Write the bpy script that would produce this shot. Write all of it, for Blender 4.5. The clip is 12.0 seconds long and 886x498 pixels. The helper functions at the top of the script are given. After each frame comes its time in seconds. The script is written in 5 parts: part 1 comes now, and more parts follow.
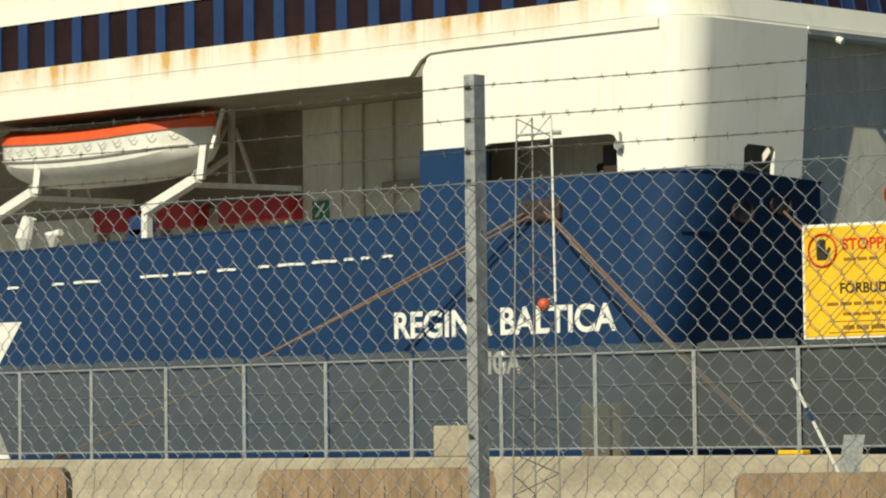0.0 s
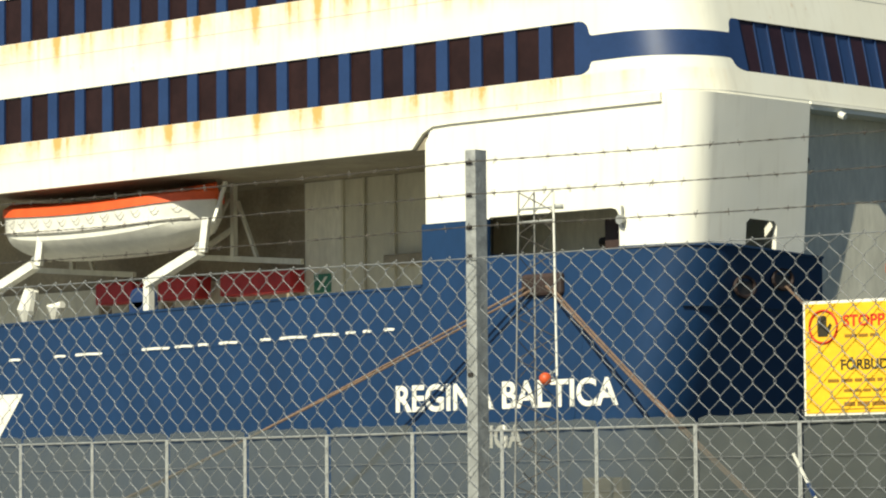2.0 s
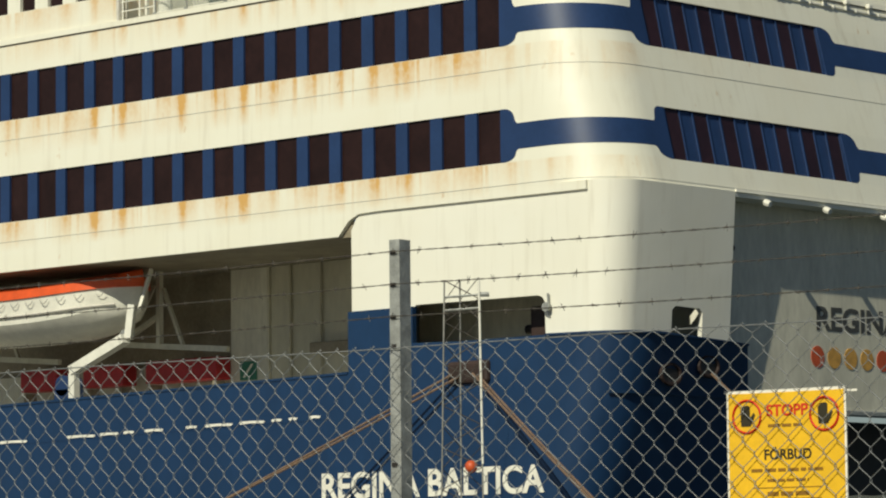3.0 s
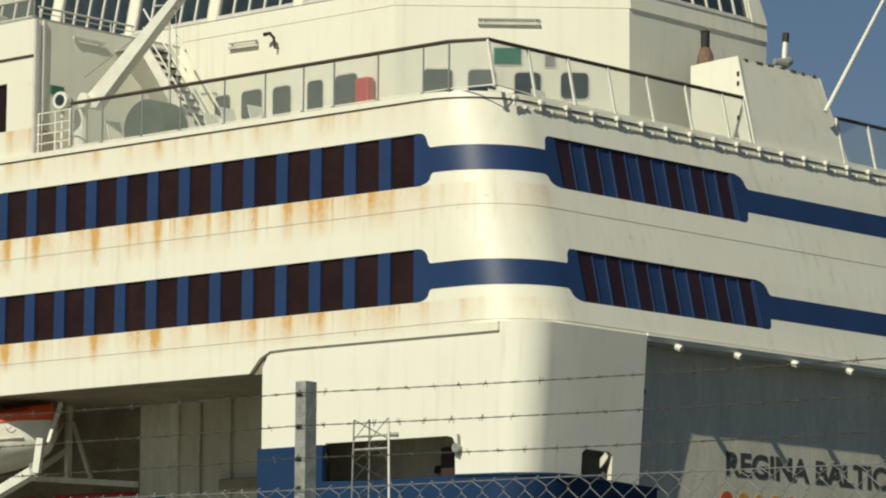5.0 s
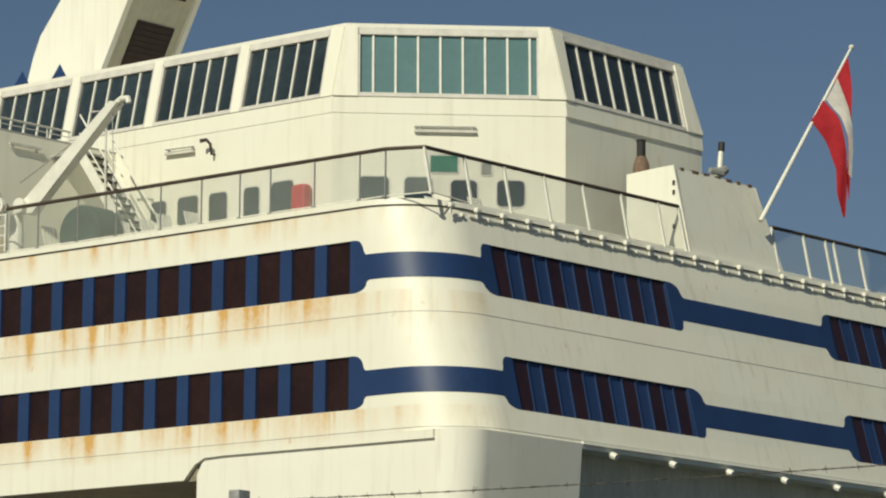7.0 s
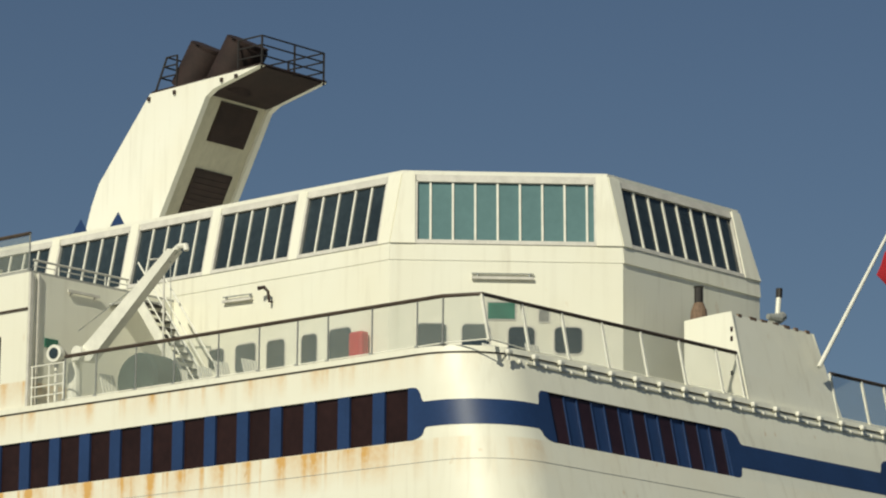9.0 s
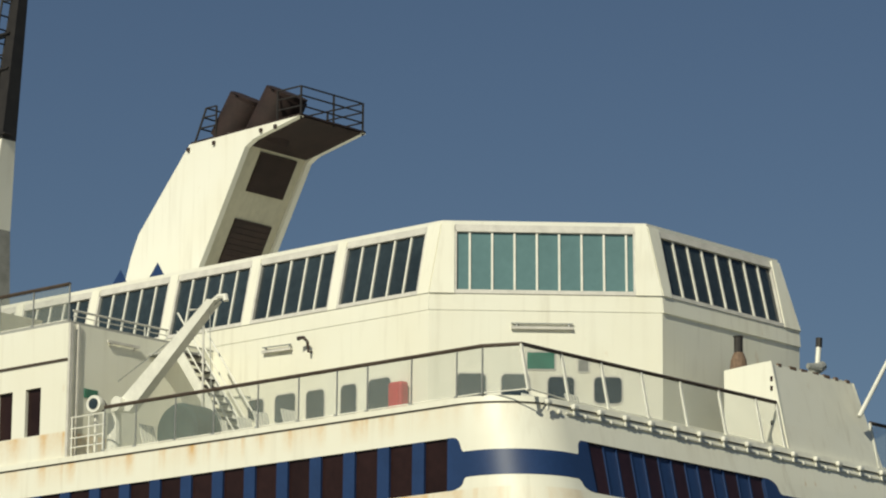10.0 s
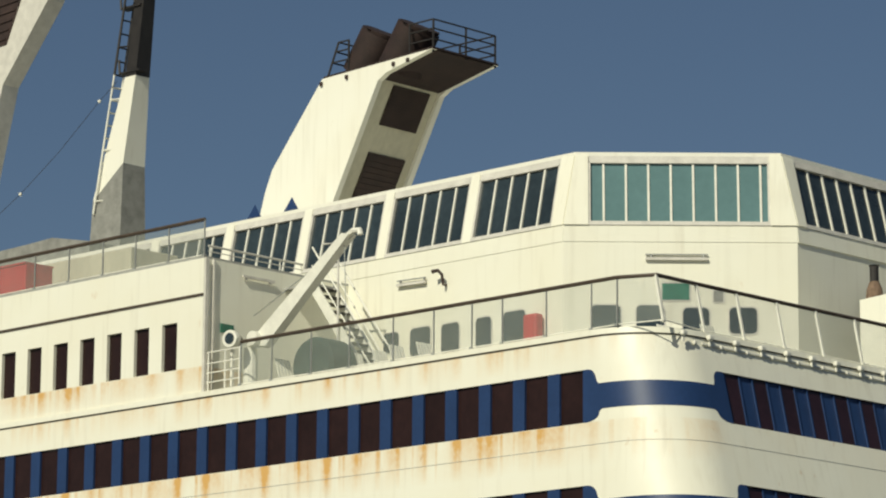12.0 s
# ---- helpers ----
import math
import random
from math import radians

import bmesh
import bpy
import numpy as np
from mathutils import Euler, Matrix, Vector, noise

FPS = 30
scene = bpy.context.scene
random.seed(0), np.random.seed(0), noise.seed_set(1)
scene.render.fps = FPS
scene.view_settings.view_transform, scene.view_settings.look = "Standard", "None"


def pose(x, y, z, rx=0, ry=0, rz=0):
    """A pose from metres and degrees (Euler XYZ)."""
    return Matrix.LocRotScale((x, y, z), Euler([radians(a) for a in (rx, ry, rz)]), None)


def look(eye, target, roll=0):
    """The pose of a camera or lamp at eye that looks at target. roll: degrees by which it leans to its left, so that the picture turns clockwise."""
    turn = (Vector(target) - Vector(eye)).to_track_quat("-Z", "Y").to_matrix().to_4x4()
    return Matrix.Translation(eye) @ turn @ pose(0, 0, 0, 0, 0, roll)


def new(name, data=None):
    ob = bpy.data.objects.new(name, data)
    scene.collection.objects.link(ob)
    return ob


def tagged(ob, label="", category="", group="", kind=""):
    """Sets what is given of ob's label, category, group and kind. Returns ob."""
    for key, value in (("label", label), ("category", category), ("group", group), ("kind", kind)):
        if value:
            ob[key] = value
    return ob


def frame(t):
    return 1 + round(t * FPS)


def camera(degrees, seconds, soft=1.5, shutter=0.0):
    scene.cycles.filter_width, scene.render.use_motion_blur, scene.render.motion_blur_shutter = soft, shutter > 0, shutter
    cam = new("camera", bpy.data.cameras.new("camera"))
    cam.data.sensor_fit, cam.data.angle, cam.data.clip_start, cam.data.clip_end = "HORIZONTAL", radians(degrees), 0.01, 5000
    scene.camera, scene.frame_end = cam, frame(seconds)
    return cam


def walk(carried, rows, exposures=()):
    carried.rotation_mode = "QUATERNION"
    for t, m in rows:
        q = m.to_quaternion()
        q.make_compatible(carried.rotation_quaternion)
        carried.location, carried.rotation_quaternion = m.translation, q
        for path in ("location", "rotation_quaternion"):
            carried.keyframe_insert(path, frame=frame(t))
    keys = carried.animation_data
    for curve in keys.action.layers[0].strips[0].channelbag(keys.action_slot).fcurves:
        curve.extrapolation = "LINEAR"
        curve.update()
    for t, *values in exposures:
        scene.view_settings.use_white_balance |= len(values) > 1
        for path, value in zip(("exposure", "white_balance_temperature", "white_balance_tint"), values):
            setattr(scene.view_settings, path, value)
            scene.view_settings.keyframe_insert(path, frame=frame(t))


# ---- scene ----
# ---------------- camera ----------------
# world: ship's side lies in y = 0, its stern near x = 0, the quay is z = 0
cam = camera(14.13, 12.0, soft=2.1)
EYE = Vector((52.27, -62.10, 1.6))
TURNS = [  # seconds, drift to the right, drift up, heading from the ship's bow, tilt, lean
    (0, 0.000, 0.000, 46.062, 3.015, -0.686),
    (0.5, 0.001, 0.000, 45.948, 2.796, -0.680),
    (1, 0.002, 0.001, 45.974, 3.039, -0.765),
    (1.5, 0.003, 0.001, 45.996, 3.440, -0.788),
    (2, 0.003, 0.005, 46.041, 4.191, -0.485),
    (2.5, 0.006, 0.009, 46.447, 4.775, -0.528),
    (3, 0.010, 0.013, 47.238, 5.575, -0.574),
    (3.2, 0.012, 0.014, 47.520, 5.781, -0.329),
    (4.8, 0.024, 0.025, 48.423, 7.524, 0.306),
    (5, 0.025, 0.025, 48.648, 7.800, 0.301),
    (5.5, 0.028, 0.026, 49.121, 8.292, 0.333),
    (6, 0.029, 0.027, 49.697, 8.698, 0.419),
    (6.5, 0.029, 0.028, 49.960, 8.956, 0.369),
    (7, 0.029, 0.031, 49.676, 9.523, 0.410),
    (7.2, 0.029, 0.032, 49.577, 9.596, 0.397),
    (8.8, 0.029, 0.033, 48.716, 11.670, 0.493),
    (9, 0.029, 0.033, 48.720, 11.869, 0.465),
    (9.5, 0.029, 0.033, 48.772, 12.501, 0.527),
    (10, 0.029, 0.033, 48.069, 12.665, 0.508),
    (10.5, 0.029, 0.033, 47.419, 12.270, 0.448),
    (11, 0.029, 0.034, 46.981, 12.273, 0.375),
    (11.5, 0.029, 0.034, 46.259, 12.072, 0.377),
    (12, 0.029, 0.034, 45.883, 11.564, 0.415),
]


def turned(drift, rise, heading, tilt, lean):
    a, b, q = radians(heading), radians(tilt), radians(48)
    eye = EYE + Vector((math.sin(q), math.cos(q), 0)) * drift + Vector((0, 0, rise))
    way = Vector((-math.cos(a) * math.cos(b), math.sin(a) * math.cos(b), math.sin(b)))
    return look(eye, eye + way * 50, lean)


walk(cam, [(t, turned(*r)) for t, *r in TURNS],
     exposures=[(0, 0.04), (0.3, 0.36), (1.0, 0.42), (2.0, 0.44), (2.5, 0.22), (2.8, -0.04), (3.0, -0.28), (3.2, -0.30), (5, -0.26), (7.2, -0.27), (9, -0.25), (12, -0.25)])

# ---------------- light ----------------
SUN = Vector((0.20, -0.75, 0.60)).normalized()
sun = new("sun", bpy.data.lights.new("sun", "SUN"))
sun.data.energy, sun.data.angle, sun.data.color = 4.65, radians(0.5), (1.0, 0.955, 0.76)
sun.matrix_world = look(SUN * 100, (0, 0, 0))
world = bpy.data.worlds.new("sky")
scene.world = world
world.use_nodes = True
sky = world.node_tree.nodes.new("ShaderNodeTexSky")
sky.sky_type, sky.sun_disc = "NISHITA", False
sky.sun_elevation = math.asin(SUN.z)
sky.sun_rotation = math.atan2(SUN.x, SUN.y)
sky.air_density, sky.dust_density, sky.ozone_density = 1.0, 0.4, 3.2
back = world.node_tree.nodes["Background"]
back.inputs["Strength"].default_value = 0.047
world.node_tree.links.new(sky.outputs[0], back.inputs["Color"])


# ---------------- materials ----------------
def material(name, color, rough=0.5, metal=0.0, vary=0.12, scale=3.0, bump=0.0, bump_scale=20.0, stretch=(1, 1, 1), spec=0.5):
    """Paint or bare stuff with variation of tone at two scales, and fine relief."""
    m = bpy.data.materials.new(name)
    m.use_nodes = True
    n, l = m.node_tree.nodes, m.node_tree.links
    b = n["Principled BSDF"]
    b.inputs["Roughness"].default_value, b.inputs["Metallic"].default_value = rough, metal
    b.inputs["Specular IOR Level"].default_value = spec
    geo = n.new("ShaderNodeNewGeometry")
    mp = n.new("ShaderNodeMapping")
    mp.inputs["Scale"].default_value = stretch
    l.new(geo.outputs["Position"], mp.inputs["Vector"])
    mix = None
    for k, (sc, amount) in enumerate(((scale, vary), (scale * 9, vary * 0.6))):
        t = n.new("ShaderNodeTexNoise")
        t.inputs["Scale"].default_value, t.inputs["Detail"].default_value = sc, 5
        l.new(mp.outputs[0], t.inputs["Vector"])
        r = n.new("ShaderNodeMapRange")
        r.inputs["From Min"].default_value, r.inputs["From Max"].default_value = 0.3, 0.7
        r.inputs["To Min"].default_value, r.inputs["To Max"].default_value = 1 - amount, 1 + amount
        l.new(t.outputs["Fac"], r.inputs["Value"])
        if mix is None:
            mix = r.outputs[0]
        else:
            mu = n.new("ShaderNodeMath")
            mu.operation = "MULTIPLY"
            l.new(mix, mu.inputs[0]), l.new(r.outputs[0], mu.inputs[1])
            mix = mu.outputs[0]
    c = n.new("ShaderNodeVectorMath")
    c.operation = "SCALE"
    c.inputs[0].default_value = color
    l.new(mix, c.inputs["Scale"])
    l.new(c.outputs[0], b.inputs["Base Color"])
    if bump:
        t = n.new("ShaderNodeTexNoise")
        t.inputs["Scale"].default_value, t.inputs["Detail"].default_value = bump_scale, 6
        l.new(mp.outputs[0], t.inputs["Vector"])
        bp = n.new("ShaderNodeBump")
        bp.inputs["Strength"].default_value, bp.inputs["Distance"].default_value = bump, 0.02
        l.new(t.outputs["Fac"], bp.inputs["Height"])
        l.new(bp.outputs[0], b.inputs["Normal"])
    return m


def ship_paint(name, color, rust=0.5, starts=(), rough=0.4, dirt=(0.36, 0.30, 0.2)):
    """White ship's paint: plates that dent a little, grime in streaks, and rust that runs down from the heights in starts."""
    m = bpy.data.materials.new(name)
    m.use_nodes = True
    n, l = m.node_tree.nodes, m.node_tree.links
    b = n["Principled BSDF"]
    b.inputs["Roughness"].default_value = rough
    geo = n.new("ShaderNodeNewGeometry")
    sep = n.new("ShaderNodeSeparateXYZ")
    l.new(geo.outputs["Position"], sep.inputs[0])

    def noise_of(sx, sy, sz, scale, detail=5):
        mp = n.new("ShaderNodeMapping")
        mp.inputs["Scale"].default_value = (sx, sy, sz)
        l.new(geo.outputs["Position"], mp.inputs["Vector"])
        t = n.new("ShaderNodeTexNoise")
        t.inputs["Scale"].default_value, t.inputs["Detail"].default_value = scale, detail
        l.new(mp.outputs[0], t.inputs["Vector"])
        return t.outputs["Fac"]

    def remap(v, a, c, lo=0.0, hi=1.0):
        r = n.new("ShaderNodeMapRange")
        for k, x in zip(("From Min", "From Max", "To Min", "To Max"), (a, c, lo, hi)):
            r.inputs[k].default_value = x
        l.new(v, r.inputs["Value"])
        return r.outputs[0]

    def math_of(op, a, c):
        q = n.new("ShaderNodeMath")
        q.operation = op
        for k, v in enumerate((a, c)):
            if isinstance(v, (int, float)):
                q.inputs[k].default_value = v
            else:
                l.new(v, q.inputs[k])
        return q.outputs[0]

    def blend(fac, a, c):
        q = n.new("ShaderNodeMix")
        q.data_type = "RGBA"
        l.new(fac, q.inputs["Factor"])
        for k, v in ((6, a), (7, c)):
            if isinstance(v, tuple):
                q.inputs[k].default_value = (*v, 1)
            else:
                l.new(v, q.inputs[k])
        return q.outputs[2]

    blotch = remap(noise_of(1, 1, 1, 0.5), 0.4, 0.75, 0.0, 0.35)
    out = blend(blotch, color, tuple(c * k for c, k in zip(color, (0.93, 0.89, 0.80))))
    grime = math_of("MULTIPLY", remap(noise_of(2.2, 2.2, 0.16, 2.2), 0.52, 0.78), remap(noise_of(1, 1, 1, 0.35), 0.4, 0.65, 0.06, 0.30))
    out = blend(grime, out, dirt)
    for z, length, amount in starts:
        below = math_of("SUBTRACT", z, sep.outputs["Z"])
        fade = math_of("MULTIPLY", remap(below, -0.02, 0.03), remap(below, 0.0, length, 1.0, 0.0))
        wave = math_of("COSINE", math_of("MULTIPLY", math_of("ADD", sep.outputs["X"], 4.02), 2 * math.pi / 1.13), 0.0)
        foot = math_of("POWER", math_of("MULTIPLY", math_of("ADD", wave, 1.0), 0.5), 5.0)
        pick = remap(noise_of(0.8, 0.8, 0.02, 1.0, 2), 0.40, 0.66)
        run = remap(noise_of(2.4, 2.4, 0.06, 1.3, 5), 0.54, 0.72)
        wide = remap(noise_of(0.9, 0.9, 0.30, 1.1, 4), 0.36, 0.68, 0.0, 1.0)
        amounts = math_of("ADD", math_of("MULTIPLY", foot, pick), math_of("ADD", math_of("MULTIPLY", run, 0.65), math_of("MULTIPLY", wide, 0.42)))
        mask = math_of("MULTIPLY", math_of("MULTIPLY", fade, amounts), amount * rust * 1.15)
        mask = math_of("MULTIPLY", mask, remap(sep.outputs["Y"], 0.8, 2.2, 1.0, 0.12))
        mask = math_of("MULTIPLY", mask, remap(noise_of(1.5, 1.5, 1.5, 5.0, 4), 0.3, 0.6, 0.65, 1.0))
        mask = math_of("MULTIPLY", mask, remap(sep.outputs["X"], -3.5, -2.9, 1.0, 0.35))
        mask = math_of("MINIMUM", mask, 0.9)
        out = blend(mask, out, (0.63, 0.34, 0.065))
    spots = remap(noise_of(1, 1, 0.6, 2.3, 3), 0.70, 0.78, 0.0, 0.45 * rust)
    out = blend(spots, out, (0.50, 0.28, 0.08))
    l.new(out, b.inputs["Base Color"])
    bp = n.new("ShaderNodeBump")
    bp.inputs["Strength"].default_value, bp.inputs["Distance"].default_value = 0.25, 0.05
    l.new(noise_of(1, 1, 1, 0.9, 3), bp.inputs["Height"])
    l.new(bp.outputs[0], b.inputs["Normal"])
    return m


def glass(name, color, alpha, rough=0.05):
    m = bpy.data.materials.new(name)
    m.use_nodes = True
    n, l = m.node_tree.nodes, m.node_tree.links
    b = n["Principled BSDF"]
    b.inputs["Base Color"].default_value = (*color, 1)
    b.inputs["Roughness"].default_value = rough
    geo = n.new("ShaderNodeNewGeometry")
    t = n.new("ShaderNodeTexNoise")
    t.inputs["Scale"].default_value, t.inputs["Detail"].default_value = 1.3, 5
    l.new(geo.outputs["Position"], t.inputs["Vector"])
    r = n.new("ShaderNodeMapRange")
    r.inputs["To Min"].default_value, r.inputs["To Max"].default_value = alpha * 0.75, min(1, alpha * 1.3)
    l.new(t.outputs["Fac"], r.inputs["Value"])
    l.new(r.outputs[0], b.inputs["Alpha"])
    return m


def cloth_material(name, color):
    """Thin bunting: half of the light goes through it."""
    m = material(name, color, 0.8, vary=0.08, scale=6.0)
    n, l = m.node_tree.nodes, m.node_tree.links
    b, end = n["Principled BSDF"], n["Material Output"]
    t = n.new("ShaderNodeBsdfTranslucent")
    l.new(b.inputs["Base Color"].links[0].from_socket, t.inputs["Color"])
    mix = n.new("ShaderNodeMixShader")
    mix.inputs[0].default_value = 0.5
    l.new(b.outputs[0], mix.inputs[1]), l.new(t.outputs[0], mix.inputs[2])
    l.new(mix.outputs[0], end.inputs["Surface"])
    return m


WHITE = (0.82, 0.81, 0.69)
M = {
    "upper": ship_paint("white_ship_paint", WHITE, 1.5, ((14.51, 1.05, 1.0), (11.755, 0.8, 0.9), (16.6, 0.7, 0.5))),
    "white": ship_paint("white_deckhouse_paint", WHITE, 0.5, ((17.4, 0.75, 2.4), (20.9, 0.5, 0.3))),
    "lower": ship_paint("white_hull_paint", (0.82, 0.81, 0.71), 0.25),
    "plain": material("white_fitting_paint", (0.75, 0.74, 0.65), 0.45, vary=0.08),
    "cream": ship_paint("cream_funnel_paint", (0.82, 0.81, 0.71), 0.35),
    "grey": material("grey_deck_paint", (0.36, 0.36, 0.33), 0.6, vary=0.15, bump=0.1),
    # dark brown that carries the shade of the bays in its colour
    "bay": material("shaded_bay_paint", (0.27, 0.235, 0.165), 0.6, vary=0.22, scale=1.2),
    "blue": material("blue_hull_paint", (0.0068, 0.0335, 0.094), 0.45, vary=0.10, scale=0.7, bump=0.04, bump_scale=2, stretch=(1, 1, 0.5)),
    "band": material("blue_band_paint", (0.0145, 0.039, 0.115), 0.42, vary=0.12, scale=1.0),
    "pane": material("dark_cabin_pane", (0.021, 0.0095, 0.0085), 0.35, vary=0.25, scale=0.8, spec=0.25),
    "sternpane": material("dark_red_pane", (0.026, 0.011, 0.014), 0.35, vary=0.25, scale=0.8, spec=0.3),
    "rail": material("dark_varnished_rail", (0.07, 0.05, 0.035), 0.5, vary=0.2),
    "clear": glass("salty_screen_glass", (0.33, 0.36, 0.31), 0.18, 0.12),
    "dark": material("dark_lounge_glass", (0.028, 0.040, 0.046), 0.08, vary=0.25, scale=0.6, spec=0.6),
    # lighter teal base colour, for the panes of the corner facet only
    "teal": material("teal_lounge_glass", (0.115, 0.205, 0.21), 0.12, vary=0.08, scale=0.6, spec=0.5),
    "frame": material("pale_metal_frame", (0.60, 0.58, 0.52), 0.45, vary=0.12),
    "brown": material("brown_grille_steel", (0.034, 0.019, 0.015), 0.65, vary=0.3, scale=2, bump=0.2),
    "soot": material("sooty_brown_steel", (0.022, 0.011, 0.009), 0.75, vary=0.35, scale=1.5, bump=0.2),
    # mid grey of fittings and canvas, and the painted shadow on the mast
    "dimgrey": material("mid_grey_paint_and_shade", (0.23, 0.23, 0.21), 0.65, vary=0.2, bump=0.1),
    "black": material("black_steel", (0.02, 0.017, 0.015), 0.55, vary=0.3),
    "orange": material("orange_boat_cover", (0.72, 0.10, 0.02), 0.5, vary=0.12, bump=0.1),
    "red": material("red_paint", (0.42, 0.02, 0.025), 0.5, vary=0.15),
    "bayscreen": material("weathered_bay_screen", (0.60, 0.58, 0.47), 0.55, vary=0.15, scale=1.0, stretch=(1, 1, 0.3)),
    # dull olive, darkened to carry shade on the bulkhead and the funnel
    "olive": material("olive_shade_paint", (0.50, 0.475, 0.36), 0.6, vary=0.12, scale=0.8, stretch=(1, 1, 0.3)),
    "green": material("dark_green_canvas", (0.03, 0.055, 0.048), 0.6, vary=0.2),
    "sign_green": material("green_sign", (0.03, 0.17, 0.11), 0.5, vary=0.2),
    "letter": material("white_letter_paint", (0.80, 0.78, 0.68), 0.5, vary=0.1),
    "dark_letter": material("dark_letter_paint", (0.06, 0.06, 0.055), 0.5, vary=0.2),
    "galv": material("galvanised_steel", (0.34, 0.35, 0.33), 0.5, 0.35, vary=0.25, scale=25, bump=0.15, bump_scale=90),
    "wire": material("galvanised_wire", (0.22, 0.23, 0.23), 0.5, 0.3, vary=0.2, scale=30),
    "barb": material("rusty_wire", (0.09, 0.08, 0.068), 0.65, 0.3, vary=0.3, scale=30),
    "yellow": material("yellow_sign_enamel", (0.80, 0.47, 0.015), 0.45, vary=0.08, scale=8),
    "signred": material("red_sign_print", (0.60, 0.03, 0.01), 0.5, vary=0.1),
    "ink": material("black_sign_print", (0.03, 0.025, 0.01), 0.5, vary=0.1),
    "faint_ink": material("faded_sign_print", (0.26, 0.13, 0.012), 0.5, vary=0.2, scale=40),
    "rope": material("weathered_rope", (0.17, 0.112, 0.075), 0.85, vary=0.3, scale=12, bump=0.4, bump_scale=60),
    "concrete": material("pale_concrete", (0.33, 0.285, 0.20), 0.85, vary=0.2, scale=1.3, bump=0.3, bump_scale=12),
    "weathered": material("brown_weathered_concrete", (0.27, 0.185, 0.105), 0.85, vary=0.3, scale=4, bump=0.5, bump_scale=14, stretch=(1, 1, 0.25)),
    # lighter than asphalt, so that more light bounces up to the stern
    "asphalt": material("pale_bounce_ground", (0.26, 0.25, 0.215), 0.9, vary=0.25, scale=1.5, bump=0.4, bump_scale=40),
    "water": material("harbour_water", (0.012, 0.03, 0.035), 0.08, vary=0.2, bump=0.5, bump_scale=1.2),
    "screen": glass("grey_screen_mesh", (0.085, 0.095, 0.088), 0.66, 0.9),
    "flagred": cloth_material("red_flag_cloth", (0.62, 0.035, 0.05)),
    "flagwhite": cloth_material("white_flag_cloth", (0.80, 0.78, 0.72)),
    "gold": material("gold_emblem", (0.55, 0.30, 0.06), 0.45, vary=0.25, scale=5),
    "ball": material("orange_red_ball", (0.50, 0.08, 0.02), 0.5, vary=0.15),
}


# ---------------- small builders ----------------
def part(name, bm, mat, parent=None, label="", smooth=False):
    """Links a bmesh as one mesh object, under its thing where one is given."""
    me = bpy.data.meshes.new(name)
    bmesh.ops.recalc_face_normals(bm, faces=bm.faces[:])
    if smooth:
        for e in bm.edges:
            e.smooth = len(e.link_faces) == 2 and e.calc_face_angle(0) < 0.5
    bm.to_mesh(me)
    bm.free()
    me.materials.append(M[mat])
    if smooth:
        me.polygons.foreach_set("use_smooth", [True] * len(me.polygons))
    ob = new(name, me)
    if parent:
        ob.parent = parent
        ob.matrix_parent_inverse = Matrix.Translation(-parent.location) if parent.type == 'EMPTY' else Matrix()
    if label:
        ob["label"] = label
    return ob


def again(ob, m, parent=None):
    """Another object on the same mesh, moved by m from where ob stands."""
    o = ob.copy()
    scene.collection.objects.link(o)
    o.matrix_basis = m @ ob.matrix_basis
    if parent:
        o.parent = parent
    return o


def thing(name, label, category, group="", kind="", at=(0, 0, 0)):
    e = new(name)
    e.location = at
    e.empty_display_size = 0.3
    return tagged(e, label, category, group, kind)


def solid(bm, poly, push):
    """A polygon of 3D points pushed along a vector into a solid."""
    a = [bm.verts.new(p) for p in poly]
    b = [bm.verts.new(Vector(p) + Vector(push)) for p in poly]
    bm.faces.new(a)
    bm.faces.new(b[::-1])
    for i in range(len(a)):
        j = (i + 1) % len(a)
        bm.faces.new((a[j], a[i], b[i], b[j]))


def box(bm, x0, x1, y0, y1, z0, z1, bevel=0.0):
    before = len(bm.verts)
    solid(bm, [(x0, y0, z0), (x1, y0, z0), (x1, y1, z0), (x0, y1, z0)], (0, 0, z1 - z0))
    if bevel:
        bm.verts.ensure_lookup_table()
        vs = set(bm.verts[before:])
        es = [e for e in bm.edges if e.verts[0] in vs]
        bmesh.ops.bevel(bm, geom=es, offset=bevel, segments=2, affect="EDGES", profile=0.5)


def tube(bm, pts, r, sides=6, closed=False, ref=(0, 0, 1)):
    pts = [Vector(p) for p in pts]
    rings, n = [], len(pts)
    for i, p in enumerate(pts):
        a = pts[i - 1] if (i or closed) else p
        b = pts[(i + 1) % n] if (i < n - 1 or closed) else p
        d = (b - a).normalized()
        u = d.cross(Vector(ref))
        u = (u if u.length > 0.05 else d.cross(Vector((1, 0, 0)))).normalized()
        v = d.cross(u)
        k = r[i] if isinstance(r, (list, tuple)) else r
        rings.append([bm.verts.new(p + (u * math.cos(2 * math.pi * j / sides) + v * math.sin(2 * math.pi * j / sides)) * k) for j in range(sides)])
    for i in range(n if closed else n - 1):
        a, b = rings[i], rings[(i + 1) % n]
        for j in range(sides):
            bm.faces.new((a[j], a[(j + 1) % sides], b[(j + 1) % sides], b[j]))
    if not closed:
        bm.faces.new(rings[0][::-1])
        bm.faces.new(rings[-1])


